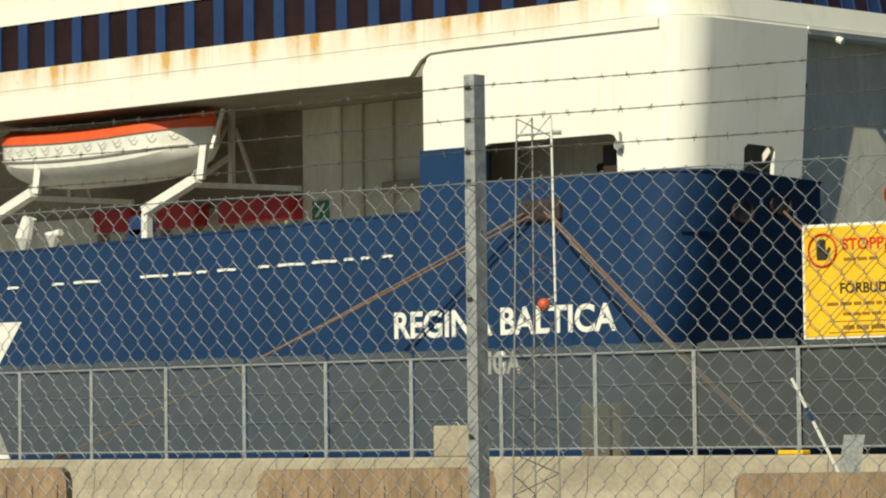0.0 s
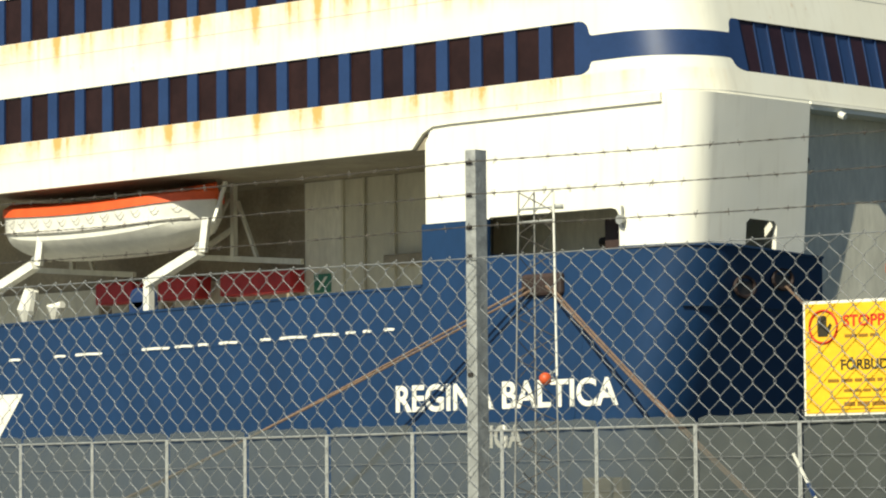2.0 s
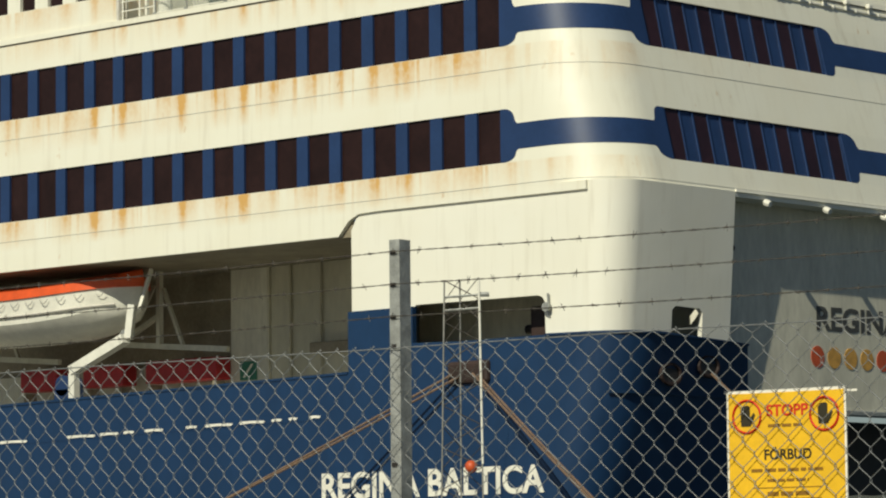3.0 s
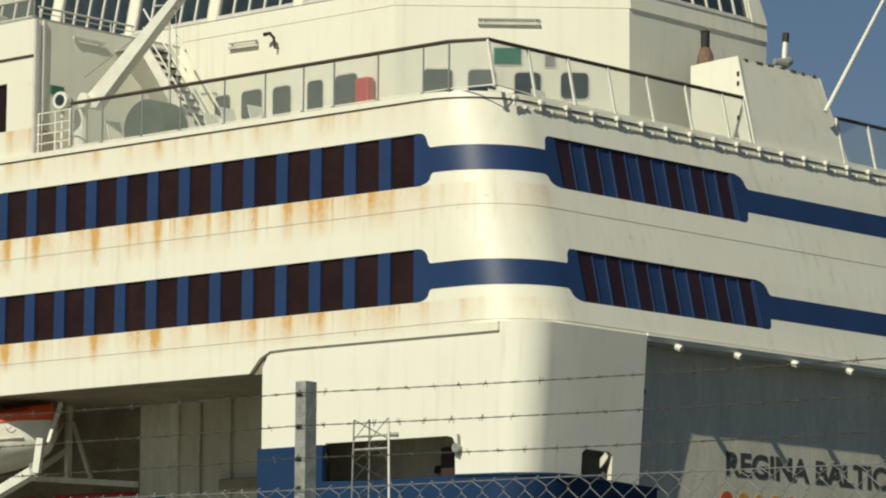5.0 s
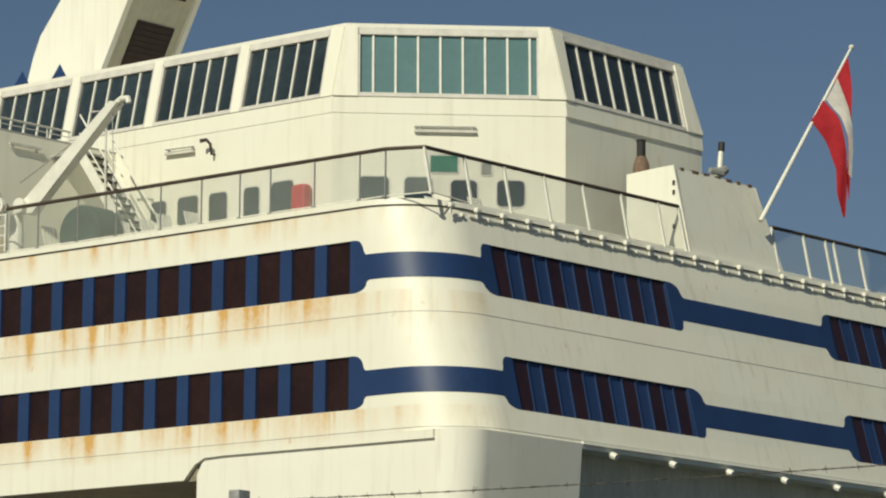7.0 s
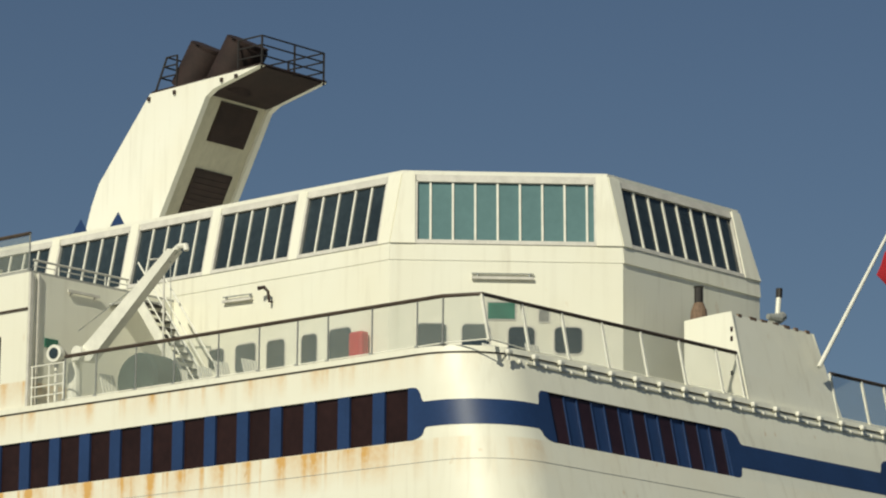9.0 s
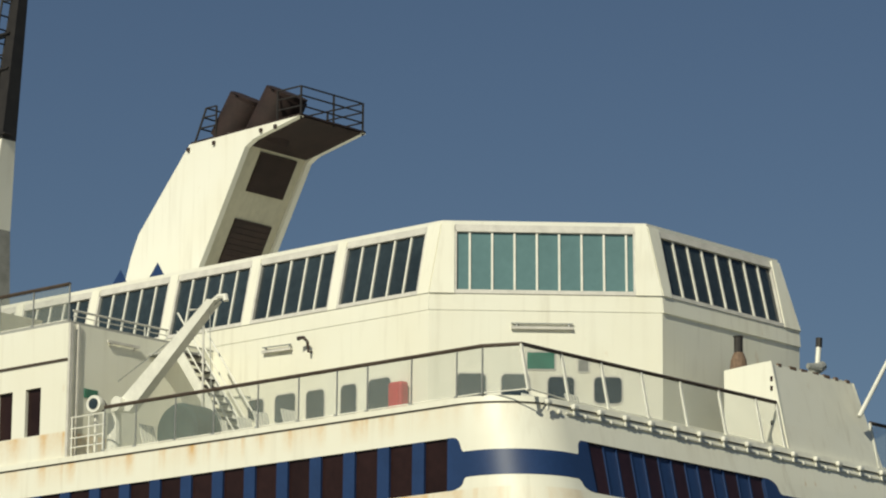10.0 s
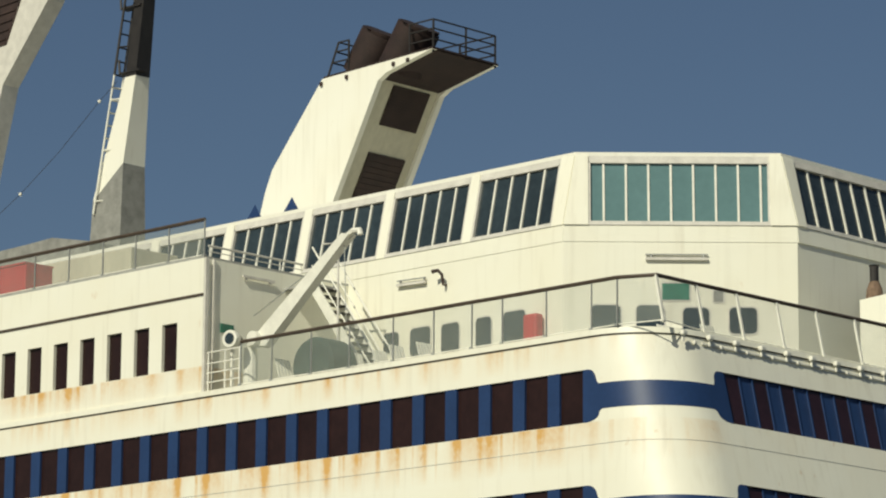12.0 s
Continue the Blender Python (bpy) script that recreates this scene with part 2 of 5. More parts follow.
def beam(bm, a, b, w, h, up=(0, 0, 1)):
    """A bar of section w x h from a to b."""
    a, b = Vector(a), Vector(b)
    d = (b - a).normalized()
    u = d.cross(Vector(up))
    u = (u if u.length > 0.05 else d.cross(Vector((0, 1, 0)))).normalized()
    v = u.cross(d)
    solid(bm, [a + u * w / 2 + v * h / 2, a - u * w / 2 + v * h / 2, a - u * w / 2 - v * h / 2, a + u * w / 2 - v * h / 2], b - a)


def columns(bm, place, cols, off=0.0, thick=0.12):
    """A skin along a curved wall: cols are (s, low, high), place(s, z, off) the wall."""
    rows = []
    for s, lo, hi in cols:
        rows.append([bm.verts.new(place(s, z, o)) for z, o in ((lo, off), (hi, off), (hi, off - thick), (lo, off - thick))])
    for a, b in zip(rows, rows[1:]):
        for j in range(4):
            k = (j + 1) % 4
            bm.faces.new((a[j], b[j], b[k], a[k]))
    bm.faces.new(rows[0])
    bm.faces.new(rows[-1][::-1])


def wall_place(x_of, radius, x_join, y_side=0.0):
    """A ship's quarter: the side along x up to x_join, a rounded corner, the stern along y. s: x - x_join before the corner, 0 to 1 up to the bend, 1 to 2 in it,
    then 2 + (y - radius)."""
    def place(s, z, off=0.0):
        xs = x_of(z)
        if s <= 0:
            return Vector((x_join + s, y_side - off, z))
        if s <= 1:
            return Vector((x_join + s * (xs - radius - x_join), y_side - off, z))
        if s <= 2:
            a = (s - 1) * math.pi / 2
            r = radius + off
            return Vector((xs - radius + math.sin(a) * r, y_side + radius - math.cos(a) * r, z))
        return Vector((xs + off, y_side + radius + s - 2, z))
    return place


BEND = [0, 0.5, 1] + [1 + k / 10 for k in range(1, 11)]


def lettering(name, text, height, m, mat, parent, squeeze=1.0, depth=0.004, space=1.0, weight=0.03):
    c = bpy.data.curves.new(name, "FONT")
    c.body, c.size, c.extrude, c.space_character = text, height / 0.7, depth, space
    c.offset = weight * height
    ob = new(name, c)
    bpy.context.view_layer.update()
    me = bpy.data.meshes.new_from_object(ob.evaluated_get(bpy.context.evaluated_depsgraph_get()))
    bpy.data.objects.remove(ob)
    me.name = name
    me.transform(Matrix.Diagonal((squeeze, 1, 1, 1)))
    me.materials.clear()
    me.materials.append(M[mat])
    o = new(name, me)
    o.matrix_basis = m
    o.parent = parent
    return o


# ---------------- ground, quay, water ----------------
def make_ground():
    # ground out of view, coloured pale to brighten the shaded stern from below
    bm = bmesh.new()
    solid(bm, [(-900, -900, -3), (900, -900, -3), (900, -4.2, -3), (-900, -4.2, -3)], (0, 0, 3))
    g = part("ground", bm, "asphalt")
    tagged(g, "unseen quay ground, kept pale to bounce light onto the ship", "ground", kind="structure")
    bm = bmesh.new()
    solid(bm, [(-4000, -4.2, -2.6), (4000, -4.2, -2.6), (4000, 4000, -2.6), (-4000, 4000, -2.6)], (0, 0, 0.4))
    tagged(part("water", bm, "water"), "dark harbour water beyond the quay", "water", kind="structure")
    bm = bmesh.new()
    box(bm, -200, 200, -4.6, -4.19, 0.0, 0.22, 0.03)
    tagged(part("quay_kerb", bm, "concrete"), "pale concrete kerb along the quay's edge", "kerb", kind="structure")


make_ground()

# ---------------- the ferry ----------------
ferry = thing("ferry", "large blue and white car ferry moored at the quay, rust-streaked", "ferry")
STERN = lambda z: -0.25 * (z - 11.76)
JOIN = -3.0
RAD = 1.75
upper = wall_place(STERN, RAD, JOIN)
SX = lambda x: x - JOIN
SY = lambda y: 2 + y - RAD
PORT = 26.0
HI, LO = 14.51, 11.755          # sills of the two rows of cabin windows
ROW = 1.262                     # their height
PITCH, PANE = 1.13, 0.75
FIRST = -3.27
COUNT = 24
FAR = -62.0
END = FIRST - PITCH * (COUNT - 1) - PANE


def make_upper_walls():
    full = [SX(FAR)] + [SX(END)] + BEND + [SY(PORT)]
    for name, lo, hi in (("wall_strip", 11.14, LO), ("wall_strip", LO + ROW, HI), ("wall_strip", HI + ROW, 16.56)):
        bm = bmesh.new()
        columns(bm, upper, [(s, lo, hi) for s in full], 0.0, 0.14)
        part(name, bm, "upper", ferry, "white plating streaked with rust", True)
    for sill in (HI, LO):
        top = sill + ROW
        for ss in ([SX(FAR), SX(END)], [SX(FIRST)] + BEND + [SY(2.36)], [SY(9.42), SY(16.58)], [SY(23.64), SY(PORT)]):
            bm = bmesh.new()
            columns(bm, upper, [(s, sill, top) for s in ss], 0.0, 0.14)
            part("wall_piece", bm, "upper", ferry, "white plating between the window rows", len(ss) > 2)
    # fascia over the boat bay, with its chamfer and the long lip
    bm = bmesh.new()
    solid(bm, [(x, 0, z) for x, z in ((FAR, 11.139), (FAR, 10.42), (-8.63, 10.42), (-8.28, 10.78), (-7.95, 10.93), (-7.3, 10.95), (-0.66, 10.93), (-0.66, 11.139))], (0, 0.12, 0))
    part("fascia", bm, "upper", ferry, "white lip of plating over the boat deck", False)
    # seams that run round at two heights
    for z in (13.97, 11.22):
        bm = bmesh.new()
        columns(bm, upper, [(s, z - 0.006, z + 0.006) for s in [SX(FAR)] + BEND + [SY(PORT)]], 0.006, 0.004)
        part("seam", bm, "grey", ferry)


def make_cabin_windows():
    for sill in (HI, LO):
        bm = bmesh.new()
        box(bm, FIRST - PANE, FIRST, 0.07, 0.11, sill, sill + ROW)
        first = part("cabin_window", bm, "pane", ferry, "dark brown cabin window set back in the wall")
        bm = bmesh.new()
        x = FIRST - PANE
        box(bm, x - (PITCH - PANE), x, 0.0, 0.10, sill, sill + ROW)
        post = part("mullion", bm, "band", ferry, "blue painted post between windows")
        for k in range(1, COUNT):
            again(first, pose(-PITCH * k, 0, 0))
            if k < COUNT - 1:
                again(post, pose(-PITCH * k, 0, 0))
        # slanting panes of the stern, between blue fins
        z = sill
        for flip in (False, True):
            mir = (lambda y: PORT - y) if flip else (lambda y: y)
            bm = bmesh.new()
            a, b = sorted((mir(2.36), mir(9.42)))
            columns(bm, upper, [(SY(a), z, z + ROW), (SY(b), z, z + ROW)], -0.075, 0.05)
            for e in (2.36, 9.362):
                a, b = sorted((mir(e), mir(e + 0.058)))
                columns(bm, upper, [(SY(a), z, z + ROW), (SY(b), z, z + ROW)], 0.005, 0.07)
            part("window_backing", bm, "band", ferry, "blue recess of the stern windows")
            for k in range(7):
                y0 = 2.52 + k * 1.05
                lean = -0.06
                bm = bmesh.new()
                quad = [(y0, z + ROW), (y0 + 0.50, z + ROW), (y0 + 0.50 + lean, z + 0.005), (y0 + lean, z + 0.005)]
                solid(bm, [Vector((STERN(q) - 0.072, mir(y), q)) for y, q in quad], (0.012, 0, 0.003))
                part("stern_window", bm, "sternpane", ferry)
                for y1 in (y0 - 0.05, y0 + 0.51):
                    bm = bmesh.new()
                    quad = [(y1, z + ROW), (y1 + 0.04, z + ROW), (y1 + 0.04 + lean, z + 0.005), (y1 + lean, z + 0.005)]
                    solid(bm, [Vector((STERN(q) - 0.07, mir(y), q)) for y, q in quad], (0.035, 0, 0.009))
                    part("window_bead", bm, "band", ferry)


def flare(d, w=0.55):
    """How far a band has opened, 0 to 1, at d from the end of its flare: a round shoulder, then a hollow."""
    t = max(0.0, min(1.0, d / w))
    return 0.3 * (t / 0.22) ** 2 if t < 0.22 else 0.3 + 0.7 * math.sqrt(max(0, 1 - ((1 - t) / 0.78) ** 2))


def make_bands():
    for sill in (HI, LO):
        top, b0, b1 = sill + ROW, sill + 0.285, sill + 0.895

        def col(s, k, up=None):
            return (s, b0 + (sill - b0) * k, b1 + (top - b1) * (k if up is None else up))

        cols = [col(SX(FIRST - 0.0), 1)]
        for k in range(17):
            x = -3.16 + 0.45 * k / 16
            cols.append(col(SX(x) if x <= JOIN else (x - JOIN) / (STERN(sill + 0.6) - RAD - JOIN), flare(0.45 - 0.45 * k / 16, 0.45)))
        base = cols[-1][0]
        cols += [col(s, 0) for s in BEND if s > base + 0.02]
        cols += [col(SY(1.76), 0)]
        for k in range(25):     # the lower shoulder is long, the upper one tight
            y = 1.78 + 0.62 * k / 24
            cols.append(col(SY(y), flare(y - 1.78, 0.66), flare(y - 1.96, 0.26)))
        cols.append(col(SY(2.40), 1))
        bm = bmesh.new()
        columns(bm, upper, cols, 0.006, 0.004)
        part("painted_band", bm, "band", ferry, "dark blue painted band", True)
        cols = [col(SY(9.40), 1)] + [col(SY(y), flare(9.82 - y, 0.26), flare(10.04 - y, 0.6)) for y in (9.43 + 0.62 * k / 24 for k in range(25))]
        cols += [col(SY(y), flare(y - 16.12, 0.5)) for y in [16.12 + 0.05 * k for k in range(11)]] + [col(SY(16.60), 1)]
        bm = bmesh.new()
        columns(bm, upper, cols, 0.006, 0.004)
        part("painted_band", bm, "band", ferry, "dark blue painted band")


make_upper_walls()
make_cabin_windows()
make_bands()

# the lower shell: white plating aft of the boat bay, and the blue hull
lowx = lambda z: 0.2 - 0.075 * (11.1 - z)
low = wall_place(lowx, 0.9, -1.5, 0.07)
LX = lambda x: x + 1.5
LY = lambda y: 2 + (y - 0.97)
hullx = lambda z: 0.42 - 0.33 * max(7.5 - z, 0)
hull = wall_place(hullx, 1.3, -4.6, -0.02)
HX = lambda x: x + 4.6 if x <= -4.6 else (x + 4.6) / 3.6
HY = lambda y: 2 + (y - 1.28)
BW = lambda x: 7.06 + 0.0178 * (x + 8.3)


def make_lower_shell():
    bm = bmesh.new()
    columns(bm, low, [(LX(-8.25), 8.56, 10.55), (LX(-8.0), 8.56, 10.96), (LX(-6.15), 8.56, 10.96)], 0, 0.12)
    columns(bm, low, [(LX(-6.15), 8.56, 10.96), (LX(-6.10), 8.60, 10.96), (LX(-2.25), 8.58, 10.96), (LX(-2.1), 8.54, 10.96), (LX(-2.02), 8.42, 10.96), (LX(-2.0), 7.5, 10.96)], 0, 0.12)
    bend = [(s, 7.3, 11.14) for s in BEND]
    columns(bm, low, [(LX(-1.999), 7.4, 11.14)] + bend + [(LY(2.27), 7.3, 11.14)], 0, 0.12)
    columns(bm, low, [(LY(2.27), 8.22, 11.14), (LY(2.40), 8.32, 11.14), (LY(3.28), 8.30, 11.14), (LY(3.40), 8.2, 11.14)], 0, 0.12)
    columns(bm, low, [(LY(3.40), 7.3, 11.14), (LY(4.45), 7.3, 11.14)], 0, 0.12)
    part("quarter_plating", bm, "lower", ferry, "white plating of the stern quarter", True)
    bm = bmesh.new()
    solid(bm, [(lowx(7.3) - 0.02, 4.45, 7.3), (-3, 4.45, 7.3), (-3, 4.45, 11.1), (lowx(11.1) - 0.02, 4.45, 11.1)], (0, -0.12, 0))
    part("quarter_end", bm, "lower", ferry)
    # blue hull
    bm = bmesh.new()
    cols = [(HX(x), -4.0, BW(x)) for x in (FAR, -40, -24, -16, -8.3)]
    columns(bm, hull, cols, 0, 0.14)
    columns(bm, hull, [(HX(-8.3), -4, 8.56), (HX(-6.15), -4, 8.56)], 0, 0.14)
    columns(bm, hull, [(HX(-6.15), -4, 7.68)] + [(s, -4, 7.64) for s in BEND] + [(HY(4.55), -4, 7.46)], 0, 0.14)
    solid(bm, [(hullx(7.46), 4.55, 7.46), (hullx(-4), 4.55, -4), (hullx(-4), 9.2, -4)], (-0.14, 0, 0))
    part("hull", bm, "blue", ferry, "dark blue hull plating", True)
    bm = bmesh.new()
    solid(bm, [(hullx(-4) - 2, 4.44, -4), (hullx(-4) - 0.02, 4.44, -4), (hullx(7.4) - 0.02, 4.44, 7.4), (hullx(7.4) - 2, 4.44, 7.4)], (0, 0.11, 0))
    part("hull_end", bm, "blue", ferry)
    # capping rails
    bm = bmesh.new()
    columns(bm, hull, [(HX(x), BW(x) - 0.02, BW(x) + 0.04) for x in (FAR, -24, -8.32)], 0.03, 0.2)
    part("bulwark_cap", bm, "blue", ferry)
    bm = bmesh.new()
    columns(bm, hull, [(0.72, 7.62, 7.67)] + [(s, 7.6, 7.65) for s in BEND[2:]] + [(HY(4.56), 7.45, 7.5)], 0.04, 0.2)
    part("bulwark_cap", bm, "blue", ferry)
    # knuckle with a broken row of white dashes
    for x0, x1 in ((-9.62, -9.25), (-10.35, -10.05), (-10.95, -10.6), (-12.1, -11.2), (-13.35, -12.35), (-14.05, -13.65), (-15.6, -14.9), (-16.4, -16.0), (-17.3, -16.6),
                   (-18.6, -17.5), (-21.3, -20.2), (-22.2, -21.7), (-24.1, -23.6), (-26.0, -25.0)):
        zz = 6.05 + 0.0165 * (x0 + 9.2)
        bm = bmesh.new()
        columns(bm, hull, [(HX(x0), zz - 0.02, zz + 0.03), (HX(x0 + 0.06), zz - 0.035, zz + 0.04), (HX(x0 + 0.45 * (x1 - x0)), zz - 0.015, zz + 0.045), (HX(x1 - 0.05), zz - 0.03, zz + 0.035), (HX(x1), zz, zz + 0.03)], 0.02, 0.015)
        part("white_dash", bm, "letter", ferry, "short white dash along the hull's knuckle")
    bm = bmesh.new()
    columns(bm, hull, [(HX(x), 5.97 + 0.0165 * (x + 9.2), 5.995 + 0.0165 * (x + 9.2)) for x in (FAR, -9.0)], 0.012, 0.012)
    part("knuckle", bm, "blue", ferry)
    # white chevron painted on the hull
    bm = bmesh.new()
    pts = ((-23.5, 4.87), (-27.0, 4.90), (-27.0, 1.15), (-24.02, 1.15), (-24.85, 2.5), (-24.85, 3.3))
    solid(bm, [(x, -0.035, z) for x, z in pts], (0, 0.01, 0))
    part("painted_mark", bm, "letter", ferry, "white painted chevron on the hull")
    lettering("ship_name", "REGINA BALTICA", 0.62, pose(-9.27, -0.032, 4.03, 90, 0, 0), "letter", ferry, squeeze=NAME_SQUEEZE, weight=0.036)
    lettering("home_port", "RIGA", 0.52, pose(-6.5, -0.032, 3.10, 90, 0, 0), "letter", ferry, squeeze=0.86, weight=0.036)
    for y, z in ((1.95, 6.70), (3.25, 6.93)):
        x = hullx(z)
        bm = bmesh.new()
        ring = [(x + 0.02, y + 0.36 * math.cos(q * math.pi / 8), z + 0.24 * math.sin(q * math.pi / 8)) for q in range(16)]
        tube(bm, ring, 0.05, 6, True, ref=(1, 0, 0))
        rim = part("fairlead_rim", bm, "soot", ferry)
        bm = bmesh.new()
        solid(bm, [(x + 0.008, py, pz) for _, py, pz in ring], (0.004, 0, 0))
        part("opening", bm, "black", rim, "dark fairlead opening")
    bm = bmesh.new()
    columns(bm, hull, [(s, 6.23, 6.30) for s in (1.5, 1.7, 1.85, 2.0, HY(4.5))], 0.05, 0.06)
    part("ledge", bm, "blue", ferry)
    # fairlead with its cheeks
    bm = bmesh.new()
    box(bm, -4.95, -3.65, -0.14, 0.1, 6.62, 7.16, 0.08)
    part("fairlead", bm, "brown", ferry, "rusty fairlead for the mooring lines")


NAME_SQUEEZE = 1.05
make_lower_shell()


def make_bays():
    # boat bay: its deep shade is partly put into the brown and olive paints
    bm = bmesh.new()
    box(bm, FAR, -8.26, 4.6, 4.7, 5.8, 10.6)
    part("bay_wall", bm, "bay", ferry, "back wall of the boat bay, toned dark brown for its shade")
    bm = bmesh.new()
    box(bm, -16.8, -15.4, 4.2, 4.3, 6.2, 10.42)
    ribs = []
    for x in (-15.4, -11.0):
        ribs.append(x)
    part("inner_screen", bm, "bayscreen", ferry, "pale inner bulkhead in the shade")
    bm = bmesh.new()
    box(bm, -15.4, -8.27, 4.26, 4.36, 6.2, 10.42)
    part("inner_screen", bm, "olive", ferry, "inner bulkhead in the shade, toned darker olive for it")
    for x, r in ((-14.55, 0.05), (-13.4, 0.04)):
        bm = bmesh.new()
        tube(bm, [(x, 4.18, 6.2), (x, 4.18, 10.42)], r, 8)
        part("riser_pipe", bm, "olive", ferry)
    bm = bmesh.new()
    box(bm, -13.7, -12.1, 4.05, 4.255, 8.0, 8.3, 0.03)
    part("cable_box", bm, "bay", ferry)
    for x in ribs:
        bm = bmesh.new()
        box(bm, x, x + 0.08, 4.18, 4.255, 6.2, 10.42)
        part("stiffener", bm, "olive", ferry)
    bm = bmesh.new()
    box(bm, -11.8, -9.8, 4.1, 4.2, 8.15, 8.25)
    part("pipe_run", bm, "bay", ferry)
    bm = bmesh.new()
    box(bm, FAR, -16.82, 4.5, 4.597, 6.1, 8.0)
    part("bay_dado", bm, "bayscreen", ferry, "pale lower wall of the boat bay")
    bm = bmesh.new()
    box(bm, FAR, -8.2, 0.1, 4.7, 5.9, 6.1)
    part("boat_deck", bm, "grey", ferry)
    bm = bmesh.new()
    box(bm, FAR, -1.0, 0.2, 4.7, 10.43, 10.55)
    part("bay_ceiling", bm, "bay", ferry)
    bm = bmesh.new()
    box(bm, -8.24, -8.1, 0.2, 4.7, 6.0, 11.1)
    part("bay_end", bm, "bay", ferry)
    # closing plate behind the chamfer, dark where its shadow falls
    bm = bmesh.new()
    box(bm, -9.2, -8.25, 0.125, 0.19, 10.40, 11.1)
    part("chamfer_shadow_plate", bm, "bay", ferry)
    # mooring deck behind the long opening
    bm = bmesh.new()
    box(bm, -8.0, -0.6, 2.2, 2.3, 6.3, 10.4)
    part("mooring_wall", bm, "bayscreen", ferry, "beige bulkhead of the mooring deck")
    bm = bmesh.new()
    box(bm, -8.0, -1.4, 0.3, 2.3, 6.3, 6.4)
    part("mooring_deck", bm, "bayscreen", ferry)
    bm = bmesh.new()
    box(bm, -3.2, -2.3, 0.9, 1.7, 6.4, 8.42, 0.04)
    part("winch_housing", bm, "brown", ferry, "dark brown winch housing")
    bm = bmesh.new()
    tube(bm, [(-3.9, 1.6, 7.95), (-3.35, 1.6, 7.95)], 0.12, 10)
    part("winch_drum", bm, "black", ferry)
    bm = bmesh.new()
    tube(bm, [(-1.86, 0.05, 8.28), (-1.86, -0.1, 8.28)], [0.08, 0.11], 12)
    tube(bm, [(-1.86, 0.05, 8.05), (-1.86, 0.0, 8.6)], 0.03, 6)
    part("floodlight", bm, "galv", ferry, "round floodlight beside the mooring opening")


make_bays()


def make_stern_recess():
    bm = bmesh.new()
    box(bm, -0.74, -0.51, 4.4, 21.6, 6.05, 11.13)
    part("stern_door", bm, "bayscreen", ferry, "pale stern ramp door set back under the overhang")
    bm = bmesh.new()
    box(bm, -0.7, -0.42, 4.6, 21.4, 6.0, 6.14, 0.03)
    part("door_sill", bm, "galv", ferry)
    bm = bmesh.new()
    box(bm, -6, -0.9, 4.4, 21.6, -3.5, -3.3)
    box(bm, -3.2, -3.0, 4.4, 21.6, -3.4, 6.05)
    part("lower_recess", bm, "black", ferry, "dark recess below the ramp door")
    bm = bmesh.new()
    box(bm, -0.9, 0.15, 4.4, 21.6, 11.02, 11.137)
    part("overhang_soffit", bm, "lower", ferry)
    bm = bmesh.new()
    columns(bm, upper, [(SY(4.5), 11.135, 11.20), (SY(21.5), 11.135, 11.20)], 0.05, 0.05)
    part("overhang_lip", bm, "lower", ferry)
    bm = bmesh.new()
    box(bm, -0.75, 0.2, 21.55, 21.7, 6.0, 11.1)
    columns(bm, low, [(LY(21.6), 7.3, 11.14), (LY(26.0), 7.3, 11.14)], 0, 0.12)
    part("quarter_plating", bm, "lower", ferry)
    bm = bmesh.new()
    columns(bm, hull, [(HY(21.5), -4, 7.46), (HY(26.0), -4, 7.62)], 0, 0.14)
    part("hull_quarter", bm, "blue", ferry)
    lettering("stern_name", "REGINA BALTICA", 0.56, pose(-0.502, 8.435, 8.10, 90, 0, 90), "dark_letter", ferry, squeeze=STERN_SQUEEZE, weight=0.045)
    # row of round emblems below the name
    for k in range(9):
        bm = bmesh.new()
        y = 8.5 + 0.68 * k
        tube(bm, [(-0.508, y, 7.42), (-0.495, y, 7.42)], 0.27, 16)
        part("emblem", bm, "gold" if k % 4 else "ball", ferry, "round painted emblem")
    for k in range(6):
        bm = bmesh.new()
        y = 5.64 + 2.38 * k
        tube(bm, [(0.1, y, 11.02), (0.2, y, 10.95), (0.32, y, 10.9)], [0.05, 0.09, 0.08], 8)
        part("stern_light", bm, "plain", ferry, "small white lamp under the overhang")
    bm = bmesh.new()
    tube(bm, [(-0.3, 4.46, 9.85), (-0.28, 4.9, 9.85)], 0.09, 8)
    part("fender_pipe", bm, "brown", ferry)


STERN_SQUEEZE = 1.24
make_stern_recess()


